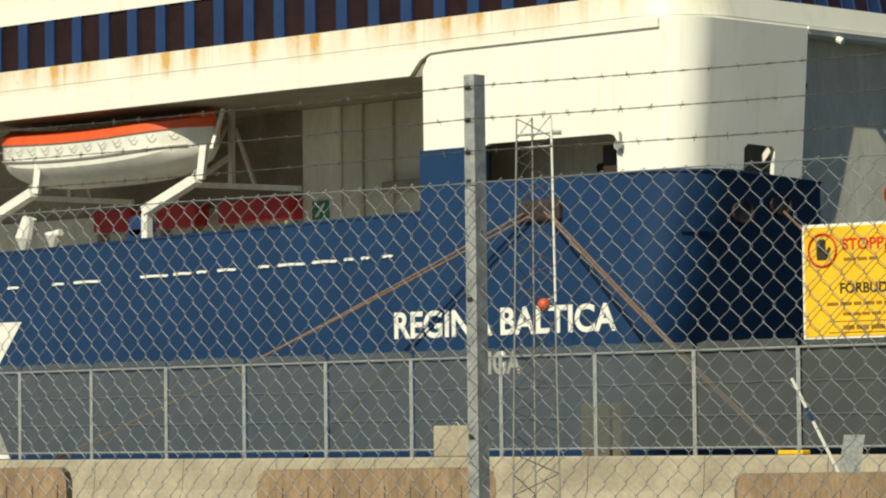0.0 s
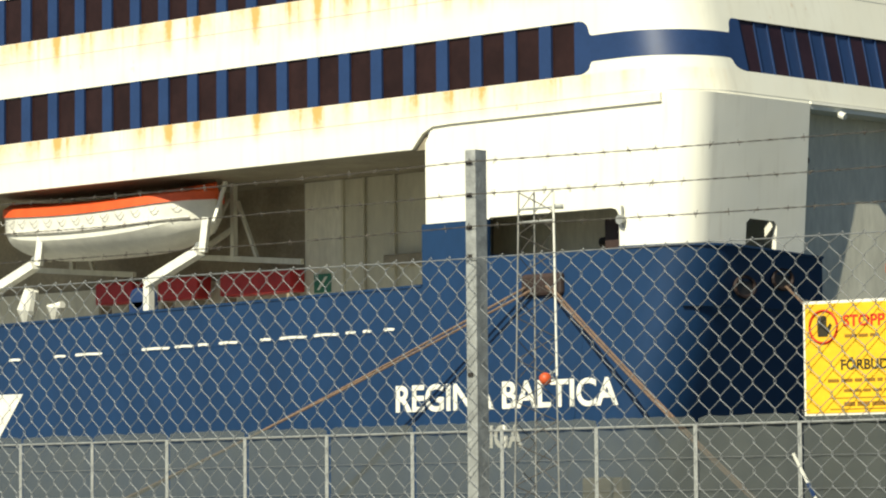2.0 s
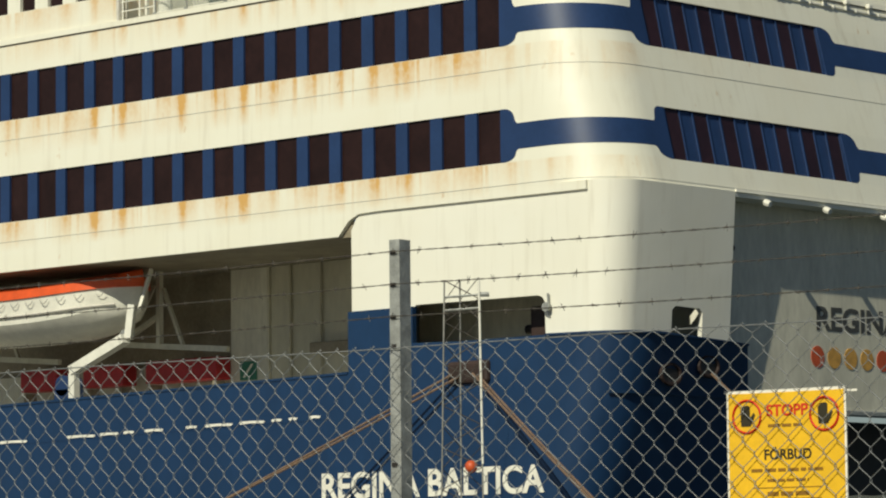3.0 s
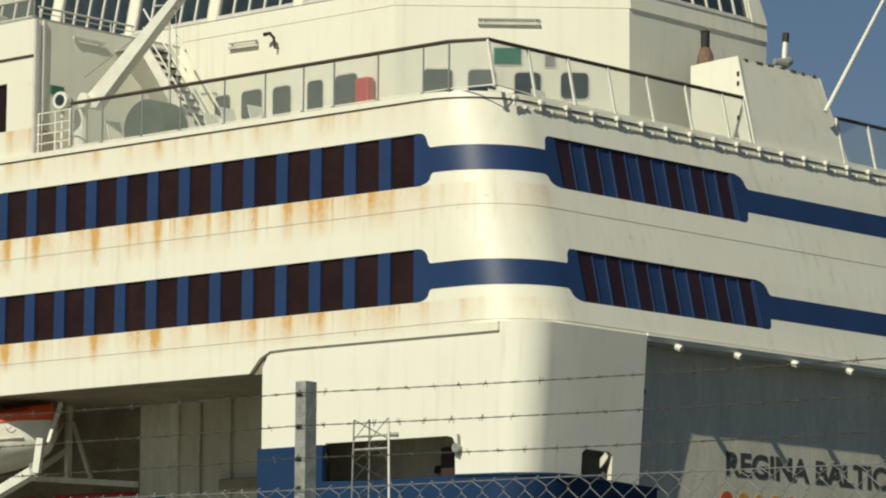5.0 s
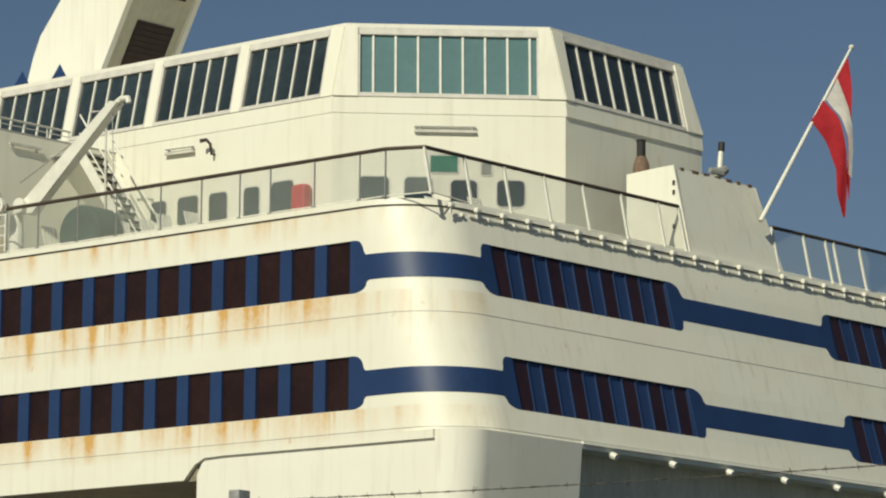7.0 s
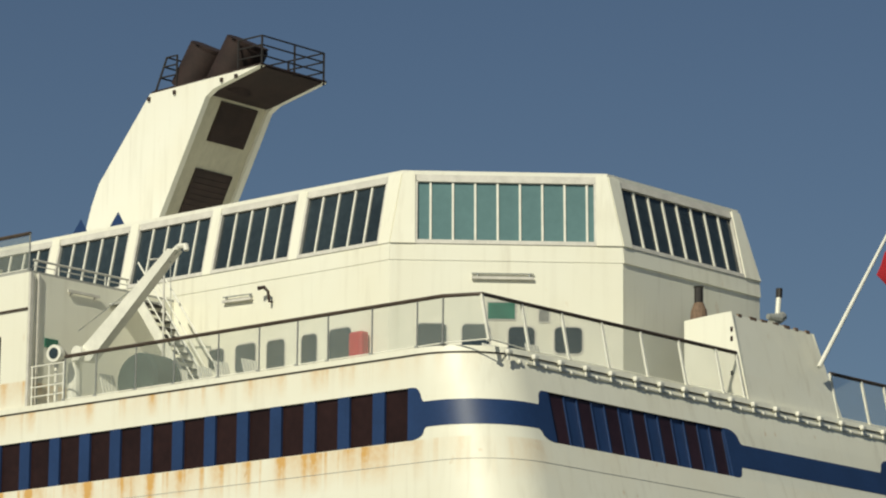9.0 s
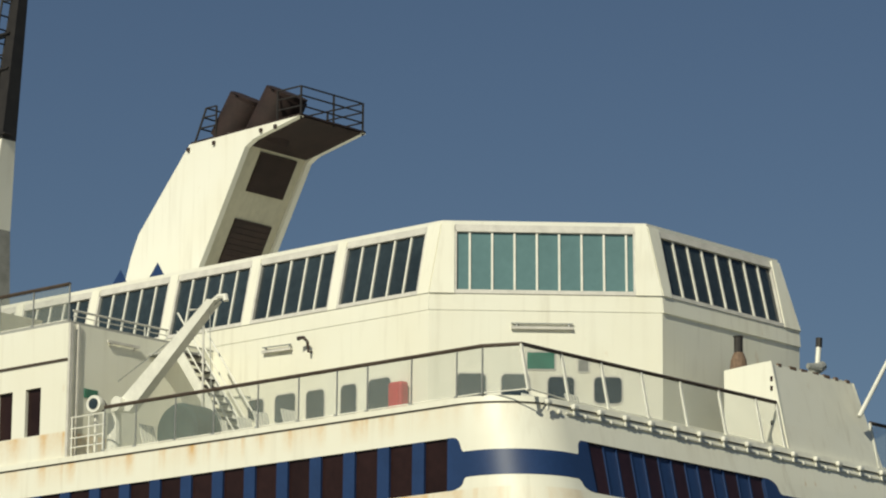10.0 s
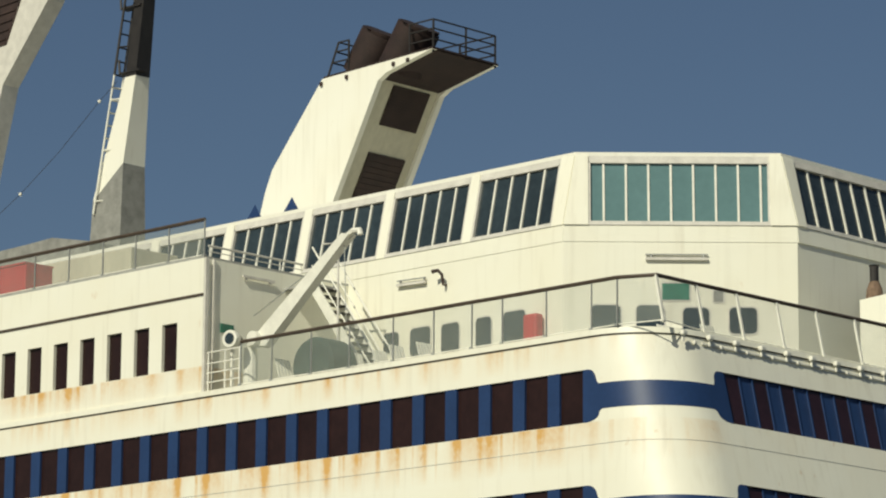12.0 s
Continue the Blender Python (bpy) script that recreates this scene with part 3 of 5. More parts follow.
# ---------------- decks over the cabins ----------------
def make_decks():
    bm = bmesh.new()
    box(bm, FAR, -3.0, 0.15, PORT, 16.45, 16.6)
    box(bm, -3.0, -1.35, 1.75, PORT, 16.45, 16.6)
    part("upper_deck", bm, "grey", ferry)
    bm = bmesh.new()
    columns(bm, upper, [(s, 16.56, 16.70) for s in [SX(FAR)] + BEND + [SY(PORT)]], 0.05, 0.3)
    part("deck_edge", bm, "white", ferry, "white deck edge with a gutter", True)
    bm = bmesh.new()
    columns(bm, upper, [(s, 16.535, 16.558) for s in [SX(FAR)] + BEND + [SY(PORT)]], 0.025, 0.02)
    part("gutter", bm, "rail", ferry)
    bm = bmesh.new()
    columns(bm, upper, [(SY(1.8), 16.37, 16.41), (SY(PORT), 16.37, 16.41)], 0.05, 0.03)
    part("cable_tray", bm, "plain", ferry)
    for k in range(26):
        y = 1.1 + 0.97 * k
        bm = bmesh.new()
        x = STERN(16.5)
        box(bm, x + 0.04, x + 0.16, y - 0.09, y + 0.09, 16.50, 16.62, 0.03)
        box(bm, x + 0.05, x + 0.10, y - 0.025, y + 0.025, 16.36, 16.50)
        part("deck_lamp", bm, "plain", ferry, "small white lamp bracket")
        bm = bmesh.new()
        box(bm, x + 0.03, x + 0.10, y + 0.40, y + 0.50, 16.34, 16.43, 0.02)
        part("conduit_clip", bm, "plain", ferry)
    # forward deckhouse flush with the side
    zs = (17.4, 18.68)
    wins = [-17.70 - 1.12 * k for k in range(12)]
    bm = bmesh.new()
    box(bm, FAR, -16.7, 0.0, 0.14, 16.70, zs[0])
    box(bm, FAR, -16.7, 0.0, 0.14, zs[1], 20.3)
    edges = [-16.7] + [e for w in wins for e in (w, w - 0.60)] + [FAR]
    for a, b in zip(edges[::2], edges[1::2]):
        box(bm, b, a, 0.0, 0.14, zs[0], zs[1])
    part("deckhouse_side", bm, "white", ferry, "white deckhouse side with rust below the windows")
    bm = bmesh.new()
    box(bm, wins[0] - 0.6, wins[0], 0.10, 0.13, *zs)
    p = part("deckhouse_window", bm, "pane", ferry, "dark narrow deckhouse window")
    for k in range(1, len(wins)):
        again(p, pose(-1.12 * k, 0, 0))
    bm = bmesh.new()
    box(bm, FAR, -16.69, -0.035, 0.0, 19.29, 19.35)
    part("rubbing_line", bm, "rail", ferry)
    bm = bmesh.new()
    box(bm, -16.84, -16.7, 0.14, 5.4, 16.6, 20.3)
    part("deckhouse_end", bm, "white", ferry, "white after wall of the deckhouse")
    for y0, y1, x1 in ((0.01, 0.12, -16.62), (0.30, 0.36, -16.63)):
        bm = bmesh.new()
        box(bm, -16.7, x1, y0, y1, 16.7, 20.3)
        part("pipe_cover", bm, "frame", ferry)
    bm = bmesh.new()
    box(bm, FAR, -16.7, 0.0, 5.4, 20.301, 20.36)
    part("deckhouse_roof", bm, "grey", ferry)
    bm = bmesh.new()
    box(bm, -16.66, -16.61, 1.35, 2.5, 19.96, 20.03)
    box(bm, -16.70, -16.62, 1.45, 1.52, 19.90, 19.98)
    box(bm, -16.70, -16.62, 2.33, 2.40, 19.90, 19.98)
    part("strip_lamp", bm, "frame", ferry)


make_decks()

# lounge: two decks high, cut corner, leaning windows
SILL, TOP = 20.9, 22.8
LOW_PLAN = [(FAR, 5.35), (-8.75, 5.35), (-4.35, 9.55), (-4.35, 15.55), (-8.6, 19.8), (FAR, 19.8)]
TOP_PLAN = [(FAR, 5.75), (-8.69, 5.75), (-4.8, 9.46), (-4.8, 15.2), (-8.7, 19.3), (FAR, 19.3)]


def on_facet(k, u, v, off=0.0):
    """A point of the lounge's leaning facet k: u along its sill, 0 to 1, v straight up its slope, 0 to 1; u = 0 and 1 follow the leaning corners."""
    a, b = (Vector((*p, SILL)) for p in (LOW_PLAN[k], LOW_PLAN[k + 1]))
    c, d = (Vector((*p, TOP)) for p in (TOP_PLAN[k], TOP_PLAN[k + 1]))
    n = (b - a).cross(c - a).normalized()
    if u in (0, 1):
        return (a.lerp(c, v) if u == 0 else b.lerp(d, v)) + n * off
    rise = n.cross((b - a).normalized())
    return a.lerp(b, u) + rise * (v * (TOP - SILL) / rise.z) + n * off


def facet_slab(bm, k, u0, u1, v0, v1, off, thick):
    poly = [on_facet(k, u, v, off) for u, v in ((u0, v0), (u1, v0), (u1, v1), (u0, v1))]
    n = on_facet(k, 0.5, 0.5, 1) - on_facet(k, 0.5, 0.5, 0)
    solid(bm, poly, -n * thick)


def make_lounge():
    for (ax, ay), (bx, by) in zip(LOW_PLAN, LOW_PLAN[1:]):
        bm = bmesh.new()
        d = Vector((bx - ax, by - ay, 0)).normalized()
        n = Vector((d.y, -d.x, 0))
        a, b = Vector((ax, ay, 16.6)), Vector((bx, by, 16.6))
        solid(bm, [a, b, b + Vector((0, 0, SILL - 16.6)), a + Vector((0, 0, SILL - 16.6))], -n * 0.12)
        part("lounge_wall", bm, "white", ferry, "white lounge wall below the windows")
        bm = bmesh.new()        # belt under the sills, sloping out to a drip edge
        lift, out = Vector((0, 0, 20.46 - 16.6)), n * (0.045 if n.x > 0.9 else 0.014)
        top = Vector((0, 0, SILL - 0.004 - 16.6))
        for p, q in ((a, b),):
            solid(bm, [p + top + n * 0.004, p + lift + out, p + lift + n * 0.004], q - p)
        part("sill_belt", bm, "white", ferry, "white sloping belt under the lounge windows")
    bm = bmesh.new()
    solid(bm, [(x, y, TOP) for x, y in TOP_PLAN], (0, 0, 0.1))
    part("lounge_roof", bm, "cream", ferry)
    V0, V1 = 0.055, 0.92
    for k, bays in ((0, None), (1, [(0.108, 0.887, 9)]), (2, [(0.06, 0.885, 8)]), (3, [(0.1, 0.9, 6)])):
        if k == 0:
            full = LOW_PLAN[1][0] - FAR
            bays = []
            for j in range(9):
                x1 = -9.15 - 3.235 * j
                x0 = x1 - 2.92
                bays.append(((x0 - FAR) / full, (x1 - FAR) / full, 5))
        bm = bmesh.new()
        facet_slab(bm, k, 0, 1, V1, 1, 0.0, 0.15)
        part("lounge_fascia", bm, "frame", ferry, "pale roof edge above the lounge windows")
        us = [0] + [u for a, b, _ in bays[::-1 if k == 0 else 1] for u in (a, b)] + [1]
        for a, b in zip(us[::2], us[1::2]):
            bm = bmesh.new()
            facet_slab(bm, k, a, b, 0, 1.0, 0.05 if k else 0.03, 0.2)
            part("lounge_pillar", bm, "white", ferry, "white pillar between lounge windows")
        for a, b, panes in bays:
            w = (b - a) / panes
            edges = [a + w * j for j in range(panes + 1)]
            if k == 1:      # a narrow pane at either end
                edges = [a] + [0.174 + 0.0962 * j for j in range(8)] + [b]
            facet_len = (Vector(LOW_PLAN[k + 1]) - Vector(LOW_PLAN[k])).length
            bm = bmesh.new()
            facet_slab(bm, k, a, b, 0.0, V0, 0.03, 0.18)
            facet_slab(bm, k, a, b, V1 - 0.025, V1, 0.02, 0.15)
            e = 0.06 / facet_len
            facet_slab(bm, k, a, a + e, V0, V1, 0.02, 0.15)
            facet_slab(bm, k, b - e, b, V0, V1, 0.02, 0.15)
            frame_ob = part("window_frame", bm, "frame", ferry)
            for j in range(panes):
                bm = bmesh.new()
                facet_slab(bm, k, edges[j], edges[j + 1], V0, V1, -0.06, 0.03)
                part("pane", bm, "teal" if k == 1 else "dark", frame_ob, "teal pane" if k == 1 else "")
                if j:
                    bm = bmesh.new()
                    q = 0.028 / facet_len
                    facet_slab(bm, k, edges[j] - q, edges[j] + q, V0, V1, -0.02, 0.045)
                    part("mullion", bm, "plain", frame_ob)
    # low windows at deck level, rounded
    def deck_window(p, q, z0, z1, n, mat="dark", name="deck_window", c=0.12):
        """A round-cornered pane with a pale frame, from p to q along the wall."""
        d = (q - p).normalized()
        L = (q - p).length

        def outline(g):
            pts = []
            for cu, cz, a0 in ((L - c, z0 + c, -90), (L - c, z1 - c, 0), (c, z1 - c, 90), (c, z0 + c, 180)):
                for k in range(4):
                    an = radians(a0 + 30 * k)
                    pts.append(p + d * (cu + (c + g) * math.cos(an)) + Vector((0, 0, cz + (c + g) * math.sin(an))))
            return pts
        bm = bmesh.new()
        solid(bm, outline(0.04), n * 0.012)
        rim = part(name + "_rim", bm, "frame", ferry)
        bm = bmesh.new()
        solid(bm, [v + n * 0.0122 for v in outline(0)], n * 0.006)
        part("pane", bm, mat, rim)

    for x0, x1, z0, z1 in ((-15.29, -14.72, 18.25, 18.79), (-14.28, -13.53, 18.05, 18.81), (-13.11, -12.46, 17.95, 18.79), (-11.84, -11.29, 17.9, 18.80), (-10.84, -10.07, 17.9, 18.83)):
        deck_window(Vector((x0, 5.345, 0)), Vector((x1, 5.345, 0)), z0, z1, Vector((0, -1, 0)))
    a, b = Vector((*LOW_PLAN[1], 0)), Vector((*LOW_PLAN[2], 0))
    n = Vector((b.y - a.y, a.x - b.x, 0)).normalized()
    for u0, u1, z0, z1 in ((0.121, 0.245, 18.05, 18.78), (0.312, 0.429, 18.05, 18.78), (0.51, 0.621, 18.05, 18.72), (0.707, 0.824, 18.05, 18.73)):
        deck_window(a.lerp(b, u0) + n * 0.005, a.lerp(b, u1) + n * 0.005, z0, z1, n)
    for u0, u1, z0, z1, mat, c in ((0.422, 0.537, 18.93, 19.36, "sign_green", 0.02), (0.641, 0.681, 18.88, 19.17, "dimgrey", 0.02)):
        deck_window(a.lerp(b, u0) + n * 0.005, a.lerp(b, u1) + n * 0.005, z0, z1, n, mat, "notice_board", c)


make_lounge()


# ---------------- railings, lamps and fittings that belong to the ship ----------------
def glass_rail(name, label, feet, heads, mat_rail="rail", top=0.10):
    """A glass screen: posts, panes between them and a dark handrail, through the given foot and head points."""
    t = thing(name, label, "railing", at=feet[0])
    for f, h in zip(feet, heads):
        bm = bmesh.new()
        side = f[1] < 0.3
        w = 0.032 if side else 0.06
        beam(bm, f, h, w, w, (0, 1, 0))
        beam(bm, Vector(f).lerp(Vector(h), 0.02), Vector(f).lerp(Vector(h), 0.06), 0.1, 0.1, (0, 1, 0))
        part("post", bm, "galv" if side else "plain", t)
    for (f0, h0), (f1, h1) in zip(zip(feet, heads), list(zip(feet, heads))[1:]):
        f0, h0, f1, h1 = (Vector(p) for p in (f0, h0, f1, h1))
        a, b = f0.lerp(f1, 0.03), f0.lerp(f1, 0.97)
        c, d = h0.lerp(h1, 0.97), h0.lerp(h1, 0.03)
        n = (b - a).cross(d - a).normalized() * 0.012
        bm = bmesh.new()
        solid(bm, [a.lerp(d, 0.07), b.lerp(c, 0.07), c.lerp(b, 0.03), d.lerp(a, 0.03)], n)
        p = part("pane", bm, "clear", t)
        p.visible_shadow = False
    bm = bmesh.new()
    tube(bm, heads, top / 2, 6)
    part("handrail", bm, mat_rail, t)
    bm = bmesh.new()
    tube(bm, [Vector(f).lerp(Vector(h), 0.05) for f, h in zip(feet, heads)], 0.018, 5)
    part("lower_rail", bm, "plain", t)
    return t


def make_rails():
    xs = [-15.3, -14.12, -12.66, -11.27, -9.71, -8.3, -7.0, -5.98, -4.54, -3.09, -2.28]
    feet = [(x, 0.1, 16.70) for x in xs]
    heads = [(x, 0.1, 17.89) for x in xs]
    feet.append((-1.12, 0.42, 16.72))
    heads.append((-1.36, 0.42, 17.88))
    for y in (2.13, 3.62, 5.16, 6.70, 8.26, 9.8, 10.7):
        feet.append((STERN(16.7) - 0.08, y, 16.70))
        heads.append((STERN(17.9) - 0.08, y + 0.05, 17.95))
    glass_rail("glass_railing", "salt-stained glass railing with dark wooden handrail along the deck edge", feet, heads)
    xs = [-16.8, -18.22, -19.57, -20.92, -22.35, -23.81, -25.4, -26.8, -28.2, -29.6]
    glass_rail("glass_railing", "glass railing with dark handrail on the deckhouse roof", [(x, 0.1, 20.36) for x in xs], [(x, 0.1, 21.37) for x in xs])
    ys = [14.85, 16.3, 17.35, 17.75, 19.0, 20.4, 21.8, 23.2]
    glass_rail("glass_railing", "glass railing with pale posts at the after deck edge", [(STERN(16.7) - 0.08, y, 16.70) for y in ys], [(STERN(17.9) - 0.08, y + 0.05, 17.98) for y in ys])
    # open tube rail beside the crane and on the deckhouse's after edge
    t = thing("tube_railing", "white tube railing at the deck edge below the crane", "railing", at=(-16.0, 0.1, 16.7))
    for x in (-16.55, -15.9, -15.35):
        bm = bmesh.new()
        tube(bm, [(x, 0.1, 16.7), (x, 0.1, 17.75)], 0.025)
        part("post", bm, "plain", t)
    for z in (16.95, 17.2, 17.45, 17.75):
        bm = bmesh.new()
        tube(bm, [(-16.6, 0.1, z), (-15.3, 0.1, z)], 0.02)
        part("bar", bm, "plain", t)
    t = thing("tube_railing", "white tube railing along the deckhouse roof's end", "railing", at=(-16.75, 1, 20.36))
    for y in (0.25, 1.1, 1.95, 2.8, 3.6):
        bm = bmesh.new()
        tube(bm, [(-16.75, y, 20.36), (-16.75, y, 20.66)], 0.02)
        part("post", bm, "plain", t)
    for z, r in ((20.51, 0.014), (20.66, 0.03)):
        bm = bmesh.new()
        tube(bm, [(-16.75, 0.2, z), (-16.75, 3.65, z)], r)
        part("bar", bm, "frame", t)


make_rails()


def make_deck_things():
    # crane
    c = thing("deck_crane", "white single-arm deck crane with a wire", "crane", at=(-15.9, 1.0, 16.6))
    bm = bmesh.new()
    tube(bm, [(-15.9, 1.0, 16.6), (-15.9, 1.0, 17.9)], [0.22, 0.18], 12)
    part("pedestal", bm, "plain", c)
    bm = bmesh.new()
    solid(bm, [(-15.95, 0.86, 17.95), (-15.20, 0.86, 17.88), (-12.35, 0.86, 20.25), (-12.12, 0.86, 20.44), (-12.40, 0.86, 20.50)], (0, 0.28, 0))
    part("arm", bm, "plain", c)
    bm = bmesh.new()
    tube(bm, [(-12.4, 1.0, 20.38), (-12.1, 1.0, 20.54), (-11.86, 1.0, 20.52), (-11.84, 1.0, 20.40)], 0.08, 8)
    part("head", bm, "plain", c)
    bm = bmesh.new()
    tube(bm, [(-11.98, 1.0, 20.48), (-12.9, 0.98, 20.0), (-15.75, 0.95, 18.75)], 0.014, 5)
    tube(bm, [(-12.42, 1.0, 20.2), (-12.3, 1.0, 17.9)], 0.012, 5)
    part("wire", bm, "galv", c)
    bm = bmesh.new()
    tube(bm, [(-15.55, 0.7, 18.1), (-15.55, 1.3, 18.1)], 0.2, 12)
    part("winch", bm, "plain", c)
    # searchlight
    s = thing("searchlight", "round white searchlight with a dark brown back", "lamp", at=(-15.9, 0.35, 17.75))
    bm = bmesh.new()
    tube(bm, [(-15.82, 0.16, 18.05), (-15.84, 0.26, 18.05), (-15.88, 0.40, 18.05)], [0.23, 0.24, 0.2], 16)
    part("drum", bm, "plain", s)
    bm = bmesh.new()
    tube(bm, [(-15.88, 0.40, 18.05), (-15.95, 0.62, 18.05)], [0.2, 0.13], 16)
    part("back", bm, "brown", s, "dark brown back")
    bm = bmesh.new()
    tube(bm, [(-15.82, 0.165, 18.05), (-15.817, 0.145, 18.05)], 0.15, 14)
    part("lens", bm, "dark", s)
    bm = bmesh.new()
    beam(bm, (-15.9, 0.35, 16.7), (-15.9, 0.35, 17.85), 0.08, 0.08)
    part("stand", bm, "plain", s)
    # stairs
    st = thing("deck_stairs", "steep white steel stairs with tube handrails", "stairs", at=(-14.5, 3.0, 16.6))
    top, foot = Vector((-15.7, 3.0, 19.9)), Vector((-13.2, 3.0, 16.62))
    for dy in (0, 0.75):
        bm = bmesh.new()
        beam(bm, top + Vector((0, dy, 0)), foot + Vector((0, dy, 0)), 0.05, 0.28, (0, 0, 1))
        part("stringer", bm, "plain", st)
        bm = bmesh.new()
        tube(bm, [top + Vector((0, dy, 1.0)), foot + Vector((0, dy, 1.0)), foot + Vector((0, dy, 0))], 0.025)
        tube(bm, [top + Vector((0, dy, 0.5)), foot + Vector((0, dy, 0.5))], 0.02)
        part("handrail", bm, "plain", st)
    for k in range(14):
        p = top.lerp(foot, (k + 0.5) / 14)
        bm = bmesh.new()
        box(bm, p.x - 0.12, p.x + 0.12, 3.03, 3.72, p.z - 0.02, p.z + 0.02)
        part("tread", bm, "black", st)
    bm = bmesh.new()
    box(bm, -16.7, -15.6, 2.9, 3.9, 19.84, 19.90)
    part("landing", bm, "grey", st)
    bm = bmesh.new()
    tube(bm, [(-15.2, 2.9, 20.9), (-14.6, 2.9, 20.85), (-14.55, 2.9, 16.62)], 0.03)
    part("stanchion", bm, "frame", st)
    # round canvas-covered drum
    d = thing("covered_drum", "large dark green canvas-covered drum on deck", "hose drum", at=(-13.9, 1.6, 16.6))
    bm = bmesh.new()
    tube(bm, [(-13.8, 1.2, 17.26), (-13.8, 1.3, 17.26), (-13.8, 2.1, 17.26), (-13.8, 2.2, 17.26)], [0.68, 0.74, 0.74, 0.68], 28)
    part("cover", bm, "green", d, smooth=True)
    bm = bmesh.new()
    box(bm, -14.6, -13.2, 1.25, 2.15, 16.6, 16.72)
    part("cradle", bm, "plain", d)
    # small deck chairs and one red box seen through the glass
    for k, (x, y) in enumerate(((-12.8, 2.2), (-12.1, 2.4), (-11.2, 2.1), (-14.9, 1.6), (-10.4, 2.3), (-4.2, 4.5), (-3.4, 5.2))):
        ch = thing("deck_chair", "white slatted deck chair", "chair", "deck chairs", at=(x, y, 16.6))
        bm = bmesh.new()
        for j in range(5):
            box(bm, x - 0.25 + j * 0.11, x - 0.17 + j * 0.11, y - 0.25, y + 0.25, 17.02, 17.05)
        part("seat", bm, "plain", ch)
        bm = bmesh.new()
        for j in range(5):
            beam(bm, (x - 0.24, y - 0.22 + j * 0.11, 17.03), (x - 0.42, y - 0.22 + j * 0.11, 17.62), 0.07, 0.03)
        part("backrest", bm, "plain", ch)
        for dx in (-0.22, 0.22):
            for dy in (-0.2, 0.2):
                bm = bmesh.new()
                beam(bm, (x + dx, y + dy, 16.6), (x + dx, y + dy, 17.02), 0.04, 0.04)
                part("leg", bm, "plain", ch)
    b = thing("fire_locker", "red fire locker against the lounge wall", "locker", at=(-9.63, 5.2, 16.6))
    bm = bmesh.new()
    box(bm, -9.87, -9.37, 5.0, 5.3, 16.6, 18.62, 0.08)
    part("body", bm, "red", b)
    bm = bmesh.new()
    box(bm, -9.78, -9.46, 4.985, 5.0, 16.9, 18.45)
    part("door", bm, "red", b)
    # lamps on the lounge wall
    for a, bb in (((-14.73, 5.27, 20.05), (-13.66, 5.27, 20.02)), ((-7.17, 6.79, 20.0), (-6.0, 7.9, 20.0))):
        lamp = thing("strip_lamp", "grey strip lamp bracketed to the lounge wall", "lamp", "wall lamps", at=a)
        a, bb = Vector(a), Vector(bb)
        bm = bmesh.new()
        beam(bm, a, bb, 0.09, 0.07)
        part("tube", bm, "frame", lamp)
        bm = bmesh.new()
        beam(bm, a + Vector((0, 0, 0.12)), bb + Vector((0, 0, 0.12)), 0.04, 0.03)
        part("bar", bm, "galv", lamp)
        for q in (a.lerp(bb, 0.08), a.lerp(bb, 0.92)):
            bm = bmesh.new()
            beam(bm, q + Vector((-0.02, 0.1, 0.06)), q + Vector((0.02, 0, 0.06)), 0.04, 0.14)
            part("bracket", bm, "galv", lamp)
    v = thing("vent_pipe", "dark bent vent pipe on the lounge wall", "vent", at=(-13.4, 5.3, 19.9))
    bm = bmesh.new()
    tube(bm, [(-12.95, 5.36, 19.85), (-12.93, 5.2, 19.83), (-12.93, 5.15, 20.1), (-13.03, 5.1, 20.22), (-13.2, 5.05, 20.2)], [0.03, 0.035, 0.04, 0.05, 0.06], 8)
    part("pipe", bm, "brown", v)
    g = thing("exit_sign", "small green exit sign on the deckhouse end", "sign", at=(-16.6, 0.8, 18.3))
    bm = bmesh.new()
    box(bm, -16.69, -16.66, 0.62, 1.08, 18.38, 18.62)
    part("plate", bm, "sign_green", g)
    # locker house at the after rail, rusty along its top
    h = thing("winch_house", "white steel house with a rusty, ragged top edge", "deck house", at=(-2.2, 12.8, 16.6))
    bm = bmesh.new()
    solid(bm, [(-3.35, 10.85, 16.6), (-1.27, 10.85, 16.6), (-1.83, 10.85, 19.08), (-2.4, 10.85, 19.06), (-3.35, 10.85, 19.0)], (0, 0.06, 0))
    part("side", bm, "white", h)
    bm = bmesh.new()
    rng = random.Random(4)
    base = [(STERN(16.62) - 0.06, 10.9, 16.62), (STERN(16.62) - 0.06, 15.05, 16.62)]
    ys = [14.55 - 0.28 * k for k in range(14)]
    topedge = [(STERN(19.1) - 0.03, y, 19.06 + rng.uniform(-0.06, 0.03)) for y in ys]
    solid(bm, base + topedge, (-0.05, 0, 0))
    part("after_wall", bm, "white", h)
    for k in range(7):
        y = 11.2 + 0.5 * k
        bm = bmesh.new()
        box(bm, STERN(19.1) - 0.09, STERN(19.1) - 0.02, y, y + rng.uniform(0.1, 0.3), 18.98, 19.07)
        part("rust_flake", bm, "rope", h, "flaking rust on the top edge")
    bm = bmesh.new()
    solid(bm, [(-3.0, 14.5, 16.6), (-1.3, 15.0, 16.6), (-1.85, 14.55, 19.0), (-3.0, 14.5, 18.8)], (0, -0.05, 0))
    box(bm, -3.35, -1.86, 10.92, 14.5, 18.96, 19.0)
    part("roof", bm, "white", h)
